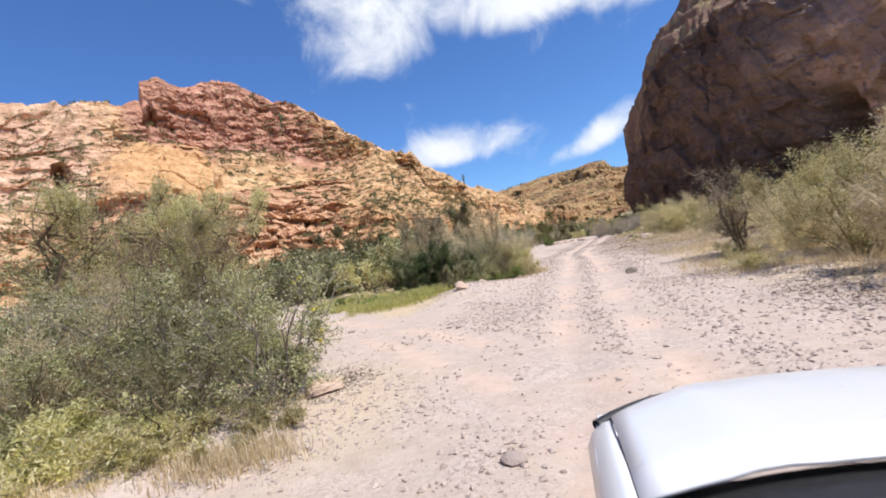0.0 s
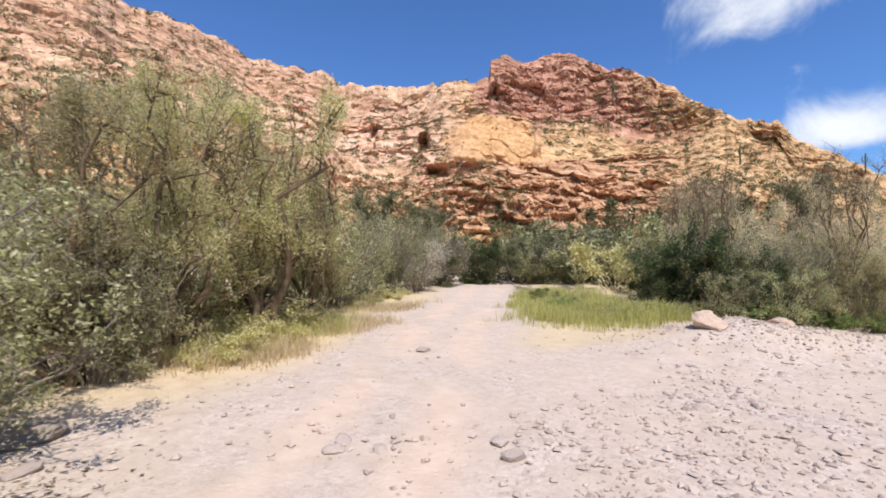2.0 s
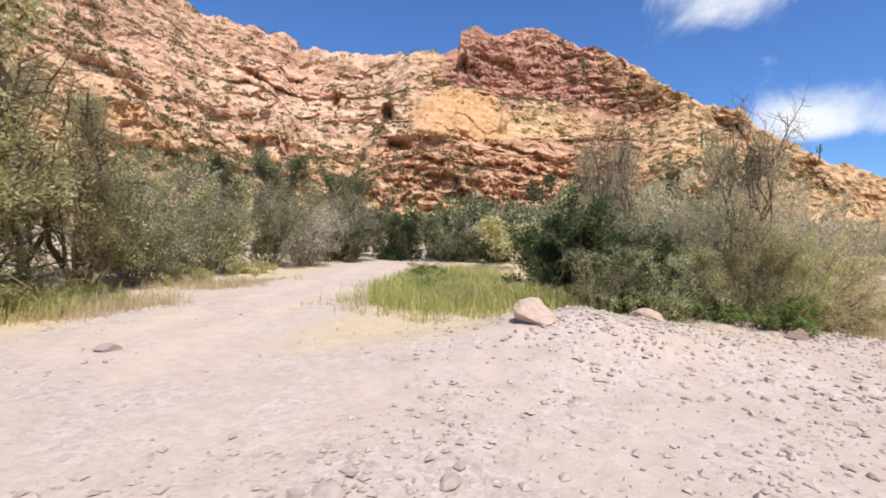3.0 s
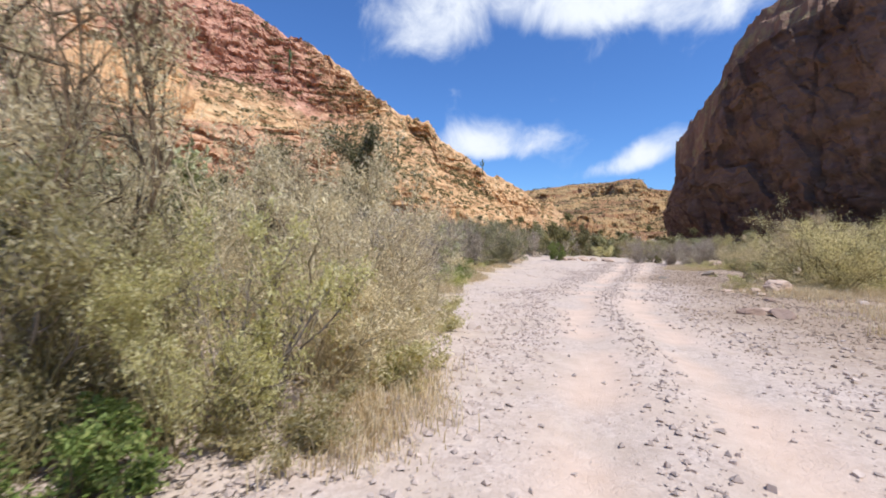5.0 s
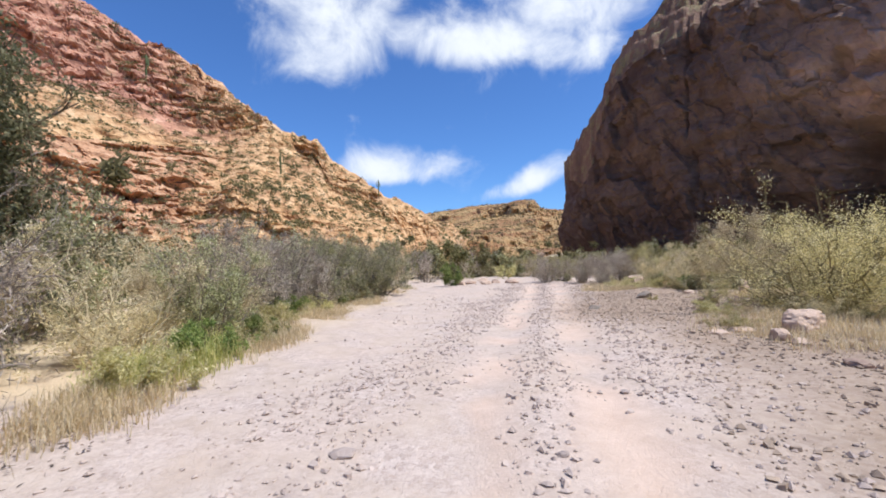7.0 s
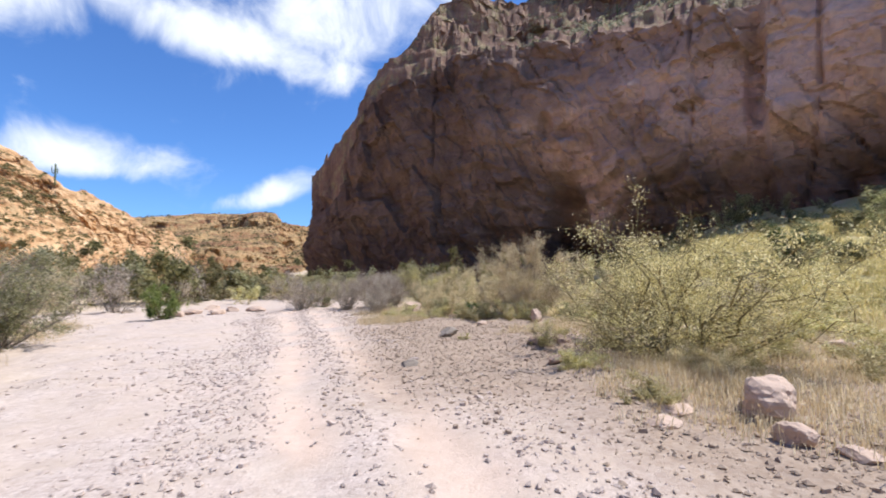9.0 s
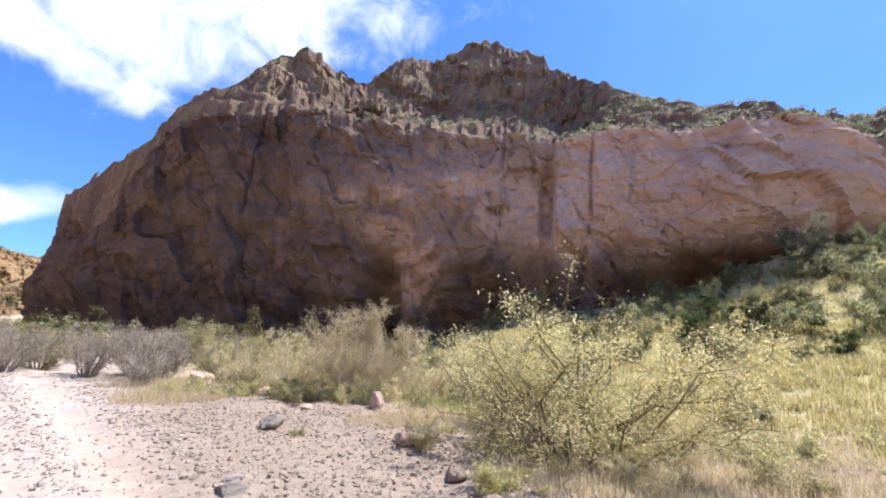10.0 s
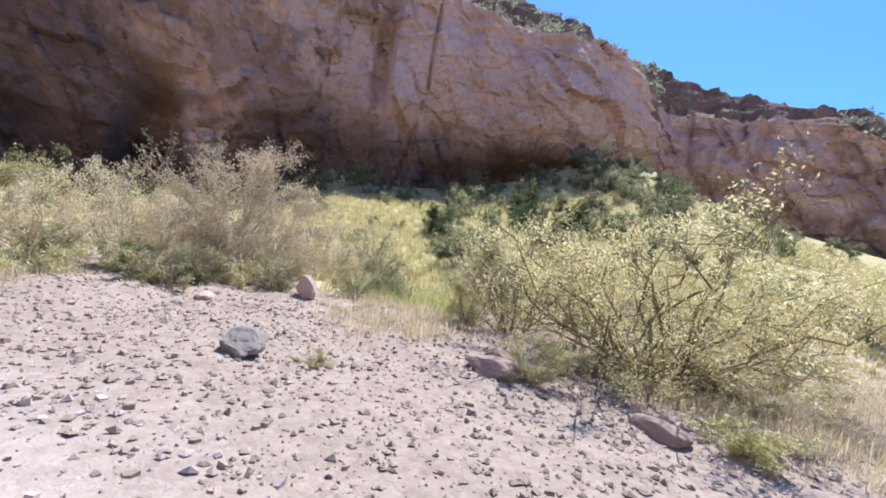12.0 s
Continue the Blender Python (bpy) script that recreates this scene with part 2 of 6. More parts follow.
def mat_rock(name, stops, layer_scale, bump=1.0, dist=0.6, fine_scale=1.2, stain=0.5, veg=0.0, pale_lift=None):
    """Layered desert rock: strata colours, blotches, dark varnish streaks."""
    m, nd, ln, bs = material(name, 0.92, 0.2)
    vec = n_obj(nd)
    mp = nd.new("ShaderNodeMapping")
    mp.inputs["Scale"].default_value = (0.12, 0.12, 1.0)
    ln.new(vec, mp.inputs["Vector"])
    strata = n_noise(nd, ln, mp.outputs[0], layer_scale, 6, 0.65, distortion=0.4)
    blot = n_noise(nd, ln, vec, 0.09 * fine_scale, 7, 0.65)
    fine = n_noise(nd, ln, vec, fine_scale, 8, 0.7)
    mixf = nd.new("ShaderNodeMath")
    mixf.operation = "MULTIPLY_ADD"
    ln.new(strata, mixf.inputs[0])
    mixf.inputs[1].default_value = 0.55
    half = nd.new("ShaderNodeMath")
    half.operation = "MULTIPLY"
    ln.new(blot, half.inputs[0])
    half.inputs[1].default_value = 0.45
    ln.new(half.outputs[0], mixf.inputs[2])
    col = n_ramp(nd, ln, mixf.outputs[0], stops)
    streak = nd.new("ShaderNodeMapping")
    streak.inputs["Scale"].default_value = (1.0, 1.0, 0.14)
    ln.new(vec, streak.inputs["Vector"])
    sk = n_noise(nd, ln, streak.outputs[0], 0.25 * fine_scale, 6, 0.6)
    col = n_mix(nd, ln, n_range(nd, ln, sk, 0.52, 0.72, 0.0, stain), col, (0.09, 0.055, 0.045))
    col = n_mix(nd, ln, n_range(nd, ln, fine, 0.3, 0.75, 0.35, 0.0), col, (0.10, 0.06, 0.045))
    if veg:
        vg = n_noise(nd, ln, vec, 0.30, 7, 0.75)
        col = n_mix(nd, ln, n_range(nd, ln, vg, 0.50, 0.60, 0.0, veg), col, (0.34, 0.31, 0.15))
    if pale_lift:
        # paler stone, brightened further in place of bounced light and glare
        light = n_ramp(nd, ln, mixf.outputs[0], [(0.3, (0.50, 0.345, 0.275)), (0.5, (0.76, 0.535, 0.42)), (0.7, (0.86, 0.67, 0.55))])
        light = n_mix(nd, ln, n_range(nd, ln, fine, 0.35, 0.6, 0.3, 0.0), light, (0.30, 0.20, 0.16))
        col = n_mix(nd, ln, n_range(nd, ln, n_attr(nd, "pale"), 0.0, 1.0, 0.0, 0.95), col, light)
    ln.new(col, bs.inputs["Base Color"])
    h = nd.new("ShaderNodeMath")
    h.operation = "ADD"
    ln.new(fine, h.inputs[0])
    ln.new(strata, h.inputs[1])
    n_bump(nd, ln, bs, h.outputs[0], bump, dist)
    return m


def mat_hill():
    """Tan and orange ledges, red-brown crags, one smooth ochre face, cracked into blocks."""
    m, nd, ln, bs = material("hill_rock", 0.92, 0.2)
    vec = n_obj(nd)
    mp = nd.new("ShaderNodeMapping")
    mp.inputs["Scale"].default_value = (0.38, 0.38, 1.0)
    mp.inputs["Rotation"].default_value = (0.05, 0.03, 0)
    ln.new(vec, mp.inputs["Vector"])
    strata = n_noise(nd, ln, mp.outputs[0], 0.42, 8, 0.7, distortion=0.5)
    blot = n_noise(nd, ln, vec, 0.055, 8, 0.65)
    fine = n_noise(nd, ln, vec, 0.55, 9, 0.75)
    avg = nd.new("ShaderNodeMath")
    avg.operation = "ADD"
    for i, (src, k) in enumerate(((strata, 0.6), (fine, 0.4))):
        mul = nd.new("ShaderNodeMath")
        mul.operation, mul.inputs[1].default_value = "MULTIPLY", k
        ln.new(src, mul.inputs[0])
        ln.new(mul.outputs[0], avg.inputs[i])
    # lowest stops paint crevice shade where the bump sinks
    tan = n_ramp(nd, ln, avg.outputs[0], [(0.34, (0.17, 0.092, 0.05)), (0.43, (0.37, 0.205, 0.095)), (0.50, (0.60, 0.37, 0.185)), (0.57, (0.70, 0.47, 0.262)), (0.66, (0.79, 0.61, 0.40))])
    red = n_ramp(nd, ln, avg.outputs[0], [(0.34, (0.15, 0.068, 0.05)), (0.44, (0.34, 0.165, 0.11)), (0.52, (0.51, 0.262, 0.172)), (0.62, (0.66, 0.41, 0.288))])
    pink = n_ramp(nd, ln, avg.outputs[0], [(0.34, (0.22, 0.115, 0.085)), (0.43, (0.52, 0.305, 0.19)), (0.53, (0.73, 0.475, 0.325)), (0.64, (0.82, 0.60, 0.435))])
    col = n_mix(nd, ln, n_attr(nd, "pink"), tan, pink)
    col = n_mix(nd, ln, n_attr(nd, "red"), col, red)
    col = n_mix(nd, ln, n_range(nd, ln, blot, 0.52, 0.66, 0.0, 0.4), col, (0.40, 0.22, 0.13))
    soil = n_noise(nd, ln, vec, 0.16, 8, 0.75)
    col = n_mix(nd, ln, n_range(nd, ln, soil, 0.56, 0.63, 0.0, 0.45), col, (0.36, 0.27, 0.14))
    ochre = n_ramp(nd, ln, fine, [(0.30, (0.34, 0.17, 0.065)), (0.48, (0.58, 0.32, 0.14)), (0.66, (0.71, 0.45, 0.235))])
    col = n_mix(nd, ln, n_range(nd, ln, n_attr(nd, "ochre"), 0.0, 1.0, 0.0, 0.78), col, ochre)
    ln.new(col, bs.inputs["Base Color"])
    vo = nd.new("ShaderNodeTexVoronoi")
    vo.feature = "DISTANCE_TO_EDGE"
    vo.inputs["Scale"].default_value = 0.22
    mp2 = nd.new("ShaderNodeMapping")
    mp2.inputs["Scale"].default_value = (0.6, 0.6, 1.3)
    ln.new(vec, mp2.inputs["Vector"])
    ln.new(mp2.outputs[0], vo.inputs["Vector"])
    h = nd.new("ShaderNodeMath")
    h.operation = "ADD"
    ln.new(avg.outputs[0], h.inputs[0])
    ln.new(n_range(nd, ln, vo.outputs["Distance"], 0.0, 0.05, 0.0, 0.25), h.inputs[1])
    n_bump(nd, ln, bs, h.outputs[0], 1.0, 0.7)
    return m


def mat_leaf(name, stops, rough=0.6, trans=0.25):
    m, nd, ln, bs = material(name, rough, 0.3)
    g = nd.new("ShaderNodeNewGeometry")
    oi = nd.new("ShaderNodeObjectInfo")
    col = n_ramp(nd, ln, g.outputs["Random Per Island"], stops)
    hsv = nd.new("ShaderNodeHueSaturation")
    ln.new(col, hsv.inputs["Color"])
    ln.new(n_range(nd, ln, oi.outputs["Random"], 0, 1, 0.75, 1.25), hsv.inputs["Value"])
    ln.new(n_range(nd, ln, oi.outputs["Random"], 0, 1, 0.485, 0.51), hsv.inputs["Hue"])
    ln.new(hsv.outputs[0], bs.inputs["Base Color"])
    tr = nd.new("ShaderNodeBsdfTranslucent")
    ln.new(hsv.outputs[0], tr.inputs[0])
    mx = nd.new("ShaderNodeMixShader")
    mx.inputs[0].default_value = trans
    ln.new(bs.outputs[0], mx.inputs[1])
    ln.new(tr.outputs[0], mx.inputs[2])
    ln.new(mx.outputs[0], nd["Material Output"].inputs[0])
    return m


def mat_bark(name, a, b):
    m, nd, ln, bs = material(name, 0.9, 0.2)
    vec = n_obj(nd)
    col = n_ramp(nd, ln, n_noise(nd, ln, vec, 6, 6), [(0.3, a), (0.7, b)])
    ln.new(col, bs.inputs["Base Color"])
    n_bump(nd, ln, bs, n_noise(nd, ln, vec, 40, 4), 0.5, 0.01)
    return m


def mat_stone(name, stops, scale=7.0):
    m, nd, ln, bs = material(name, 0.9, 0.25)
    vec = n_obj(nd)
    oi = nd.new("ShaderNodeObjectInfo")
    g = nd.new("ShaderNodeNewGeometry")
    base = n_ramp(nd, ln, g.outputs["Random Per Island"], stops)
    base2 = n_ramp(nd, ln, oi.outputs["Random"], stops)
    col = n_mix(nd, ln, 0.5, base, base2)
    nz = n_noise(nd, ln, vec, scale, 8, 0.7)
    col = n_mix(nd, ln, n_range(nd, ln, nz, 0.35, 0.7, 0.28, 0.0), col, (0.32, 0.25, 0.22))
    ln.new(col, bs.inputs["Base Color"])
    n_bump(nd, ln, bs, nz, 0.7, 0.03)
    return m


M_GROUND = mat_ground()
M_HILL = mat_hill()
M_MESA = mat_rock("mesa_rock", [(0.32, (0.14, 0.06, 0.035)), (0.44, (0.40, 0.20, 0.09)), (0.53, (0.56, 0.36, 0.16)), (0.62, (0.36, 0.17, 0.085)), (0.72, (0.54, 0.35, 0.18))], 0.16, 1.0, 1.8, 0.4, 0.5, 0.5)
M_CLIFF = mat_rock("cliff_rock", [(0.28, (0.056, 0.034, 0.027)), (0.42, (0.125, 0.078, 0.058)), (0.50, (0.245, 0.165, 0.126)), (0.60, (0.148, 0.094, 0.073)), (0.72, (0.40, 0.285, 0.218))], 0.07, 1.0, 0.6, 1.0, 0.55, pale_lift=True)
M_UPPER = mat_rock("upper_slope_rock", [(0.3, (0.13, 0.075, 0.055)), (0.5, (0.29, 0.18, 0.13)), (0.7, (0.44, 0.295, 0.21))], 0.2, 1.0, 0.7, 0.6, 0.4, 0.6)
M_BARK_GREY = mat_bark("grey_bark", (0.17, 0.14, 0.11), (0.37, 0.315, 0.255))
M_BARK_BROWN = mat_bark("brown_bark", (0.10, 0.07, 0.045), (0.26, 0.19, 0.12))
M_BARK_OLIVE = mat_bark("olive_bark", (0.17, 0.14, 0.07), (0.34, 0.29, 0.15))
M_BARK_PALE = mat_bark("straw_bark", (0.40, 0.33, 0.195), (0.66, 0.565, 0.375))
M_LEAF_GREEN = mat_leaf("grey_green_leaf", [(0.0, (0.17, 0.175, 0.07)), (0.55, (0.40, 0.40, 0.185)), (1.0, (0.72, 0.70, 0.47))], 0.6, 0.5)
M_LEAF_DARK = mat_leaf("dark_green_leaf", [(0.0, (0.05, 0.08, 0.03)), (0.55, (0.1, 0.14, 0.055)), (1.0, (0.19, 0.23, 0.09))], 0.6, 0.5)
M_LEAF_OLIVE = mat_leaf("dark_olive_leaf", [(0.0, (0.11, 0.12, 0.058)), (0.55, (0.245, 0.25, 0.125)), (1.0, (0.44, 0.44, 0.25))], 0.6, 0.5)
M_LEAF_PALE = mat_leaf("yellow_green_leaf", [(0.0, (0.35, 0.32, 0.13)), (0.55, (0.60, 0.545, 0.26)), (1.0, (0.80, 0.75, 0.51))], 0.6, 0.62)
M_LEAF_GOLD = mat_leaf("golden_green_leaf", [(0.0, (0.42, 0.355, 0.15)), (0.55, (0.72, 0.62, 0.32)), (1.0, (0.90, 0.82, 0.55))], 0.6, 0.45)
M_LEAF_DRY = mat_leaf("dry_leaf", [(0.0, (0.47, 0.39, 0.22)), (0.55, (0.76, 0.655, 0.41)), (1.0, (0.90, 0.82, 0.59))], 0.6, 0.5)
M_LEAF_BRIGHT = mat_leaf("fresh_green_leaf", [(0.0, (0.13, 0.19, 0.05)), (0.55, (0.26, 0.34, 0.1)), (1.0, (0.44, 0.48, 0.18))], 0.6, 0.5)
M_GRASS_DRY = mat_leaf("dry_grass_blade", [(0.0, (0.58, 0.46, 0.25)), (0.55, (0.75, 0.635, 0.39)), (1.0, (0.88, 0.80, 0.58))], 0.6, 0.5)
M_GRASS_GREEN = mat_leaf("green_grass_blade", [(0.0, (0.34, 0.38, 0.10)), (0.55, (0.58, 0.58, 0.20)), (1.0, (0.80, 0.74, 0.36))], 0.6, 0.5)
M_TWIG_GREY = mat_leaf("grey_twig", [(0.0, (0.28, 0.23, 0.175)), (0.55, (0.49, 0.42, 0.335)), (1.0, (0.69, 0.61, 0.49))], 0.85, 0.1)
M_LEAF_HILL = mat_leaf("hill_scrub_leaf", [(0.0, (0.09, 0.085, 0.035)), (0.55, (0.20, 0.185, 0.08)), (1.0, (0.36, 0.32, 0.16))], 0.6, 0.5)
M_LITTER_SHADE = mat_leaf("leaf_litter", [(0.0, (0.06, 0.045, 0.035)), (0.7, (0.16, 0.12, 0.09)), (1.0, (0.40, 0.31, 0.22))], 0.9, 0.1)
M_FLOWER = mat_leaf("yellow_flower", [(0.0, (0.75, 0.62, 0.03)), (1.0, (0.85, 0.75, 0.06))], 0.6, 0.4)
M_LEAF_CREST = mat_leaf("crest_scrub_leaf", [(0.0, (0.14, 0.145, 0.08)), (0.55, (0.29, 0.295, 0.18)), (1.0, (0.52, 0.51, 0.37))], 0.6, 0.5)
M_GRASS_SLOPE = mat_leaf("slope_grass_blade", [(0.0, (0.42, 0.375, 0.14)), (0.55, (0.67, 0.59, 0.27)), (1.0, (0.84, 0.76, 0.46))], 0.6, 0.5)
M_CACTUS = mat_bark("cactus_skin", (0.06, 0.09, 0.04), (0.14, 0.17, 0.08))
M_STONE = mat_stone("wash_stone", [(0.0, (0.30, 0.24, 0.21)), (0.22, (0.50, 0.405, 0.345)), (0.7, (0.68, 0.555, 0.47)), (1.0, (0.36, 0.295, 0.26))])
M_STONE_BROWN = mat_stone("brown_stone", [(0.0, (0.165, 0.118, 0.082)), (0.25, (0.32, 0.24, 0.17)), (0.7, (0.48, 0.37, 0.27)), (1.0, (0.25, 0.19, 0.14))])
M_BOULDER = mat_stone("tan_boulder", [(0.0, (0.52, 0.38, 0.29)), (1.0, (0.62, 0.47, 0.36))], 4.0)
M_BOULDER_GREY = mat_stone("grey_boulder", [(0.0, (0.20, 0.172, 0.138)), (1.0, (0.31, 0.265, 0.215))], 4.0)
M_BOULDER_BROWN = mat_stone("brown_boulder", [(0.0, (0.26, 0.175, 0.13)), (1.0, (0.42, 0.30, 0.23))], 4.0)

# ---- the lie of the land ----
ROAD = [(-8.4, -32), (-6.6, -24.4), (-4.9, -17), (-3.7, -11.2), (-1.8, -4.6), (-0.2, 1.3), (1.2, 6.3), (2.5, 13), (4.6, 18.5), (7.3, 25), (10.5, 33), (13.5, 41), (19, 50), (30, 62)]
TRACK = [(-6.0, -17), (-9.0, -11.5), (-13.2, -5.5), (-17.5, 1.5), (-21.5, 7.5), (-26, 14), (-34, 22)]


def to_line(x, y, line):
    """Signed distance (right positive) from a line of points."""
    best, sign = np.full(np.shape(x), 1e9), np.ones(np.shape(x))
    for (ax, ay), (bx, by) in zip(line, line[1:]):
        ux, uy = bx - ax, by - ay
        n = math.hypot(ux, uy)
        ux, uy = ux / n, uy / n
        s = np.clip((x - ax) * ux + (y - ay) * uy, 0, n)
        dx, dy = x - ax - s * ux, y - ay - s * uy
        d = np.hypot(dx, dy)
        near = d < best
        best = np.where(near, d, best)
        sign = np.where(near, np.where(dx * uy - dy * ux >= 0, 1.0, -1.0), sign)
    return best * sign


def ground_z(x, y):
    x, y = np.asarray(x, float), np.asarray(y, float)
    shape = x.shape
    x, y = x.ravel(), y.ravel()
    d = to_line(x, y, ROAD)
    ad = np.minimum(np.abs(d), np.abs(to_line(x, y, TRACK)))
    off = sstep(2.2, 7.0, ad)
    z = 0.5 * sstep(-18, -24, y)
    start = np.interp(y, [-60, 0, 15, 30, 45, 60], [6, 9, 19, 25, 46, 62])
    rise = np.maximum(0, x - start)
    z = z + 0.25 * rise * rise / (rise + 6) * sstep(130, 80, x)
    lump = np.exp(-((x - 60) ** 2 / 260 + (y + 5) ** 2 / 190))
    z = z + lump * (4.6 + 1.6 * vnoise(xyz(x, y) * 0.13, 8) + 0.8 * vnoise(xyz(x, y) * 0.4, 9))
    left = np.maximum(0, -x - 28)
    z = z + 0.05 * left * left / (left + 20) * sstep(400, 60, np.abs(y))
    p = xyz(x, y)
    z += off * (0.10 * vnoise(p * 0.45, 3) + 0.06 * vnoise(p * 1.7, 4) + 0.10)
    z += 0.025 * vnoise(p * 0.9, 5) + 0.012 * vnoise(p * 3.7, 6)
    far = sstep(40, 90, np.hypot(x, y - 5))
    z += far * 1.2 * vnoise(p * 0.05, 7)
    z += 0.5 * np.exp(-((x + 7.0) ** 2 / 2.6 + (y + 2.6) ** 2 / 2.0)) + 0.25 * np.exp(-((x + 4.6) ** 2 / 4 + (y + 1.4) ** 2 / 1.5))
    for c in (-0.85, 0.85):
        z -= 0.045 * np.exp(-((d - c) / 0.33) ** 2)
    z += 0.03 * np.exp(-(d / 0.4) ** 2)
    return z.reshape(shape)


def gz(x, y):
    return float(ground_z(np.array([x]), np.array([y]))[0])


def spread(lo, hi, step, far, grow=1.09):
    mid = list(np.arange(lo, hi + step / 2, step))
    out, s = [], step
    v = hi
    while v < far:
        s *= grow
        v += s
        out.append(v)
    inn, s, v = [], step, lo
    while v > -far:
        s *= grow
        v -= s
        inn.append(v)
    return np.array(inn[::-1] + mid + out)


def stony(x, y):
    """How far the ground is brown stony soil, east of the ruts."""
    d, wob = to_line(x, y, ROAD), 1.3 * fbm(xyz(x, y) * 0.35, 3, 11)
    lobe = np.minimum.reduce([np.hypot(x - 11.5, (y - 23.5) * 0.6), np.hypot(x - 9.3, (y - 14.0) * 0.55) + 1.0, np.hypot(x - 11.5, (y - 28.0) * 0.8) + 0.5])
    return sstep(11.0, 7.4, lobe + wob) * sstep(1.2, 4.2, 0.5 * wob + d + 1.6 * sstep(19, 22, y) * sstep(33, 29, y))


def build_ground():
    gx, gy = spread(-16, 22, 0.2, 2600), spread(-27, 46, 0.25, 2600)
    X, Y = np.meshgrid(gx, gy, indexing="ij")
    x, y = X.ravel(), Y.ravel()
    z = ground_z(x, y)
    me = mesh_np("ground", np.stack([x, y, z], 1), grid_faces(len(gx), len(gy)), [M_GROUND])
    d, dt = to_line(x, y, ROAD), np.abs(to_line(x, y, TRACK))
    p = xyz(x, y)
    wob = 1.3 * fbm(p * 0.35, 3, 11)
    wash = np.maximum(sstep(7.4, 4.8, np.abs(d + 1.3 + 2.2 * sstep(29, 34, y)) + wob), sstep(3.4, 2.0, dt + 0.5 * wob))
    wash = np.maximum(wash, sstep(8.0, 5.0, np.hypot(x - 12, (y - 27) * 0.8) + wob))
    wash = np.maximum(wash, sstep(13, 9, np.abs(d + 4.5) + wob) * sstep(25, 31, y) * 0.9)
    wash *= 1 - 0.85 * np.exp(-((x + 6.3) ** 2 / 7 + (y + 0.3) ** 2 / 2.2)) - 0.65 * np.exp(-((x + 9.7) ** 2 / 1.4 + (y + 16.5) ** 2 / 9))
    wash = np.clip(wash, 0, 1)
    rut = np.maximum.reduce([np.exp(-((d - c) / 0.5) ** 2) for c in (-0.85, 0.85)] + [0.9 * np.exp(-((dt - 0.75) / 0.42) ** 2)])
    slope = sstep(18, 30, x) * sstep(60, 45, y)
    patch = np.exp(-(((x + 13.5) / 3.5) ** 2 + ((y - 1.0) / 3.5) ** 2))
    green = np.clip(slope * sstep(-1.7, -0.4, fbm(p * 0.22, 3, 12)) + patch * sstep(-0.5, 0.35, fbm(p * 0.22, 3, 12)), 0, 1) * (1 - wash)
    add_attr(me, "wash", wash)
    add_attr(me, "rut", rut * sstep(-0.7, 0.3, fbm(p * 0.8, 3, 13)))
    add_attr(me, "green", green * 0.92)
    add_attr(me, "fan", stony(x, y))
    tagged(new("ground", me), "pale pink gravel wash with tyre ruts and dry soil", "ground", kind="structure")


build_ground()


# ---- hills and cliff ----
def blocky(p, seed):
    """One random value in -1..1 for each cell of a warped lattice."""
    p = p + 0.45 * np.stack([vnoise(p * 1.3 + 5, seed), vnoise(p * 1.3 + 31, seed + 1), vnoise(p * 1.3 + 57, seed + 2)], 1)
    i = np.floor(p).astype(np.int64)
    h = i[:, 0] * 374761393 + i[:, 1] * 668265263 + i[:, 2] * 2147483647 + seed * 974634777
    h = (h ^ (h >> 13)) * 1274126177
    return ((h ^ (h >> 16)) & 0xFFFF) / 32767.5 - 1


def ledge(z, period, warp):
    q = z / period + warp
    fr = q - np.floor(q)
    return sstep(0.28, 0.58, fr) - fr


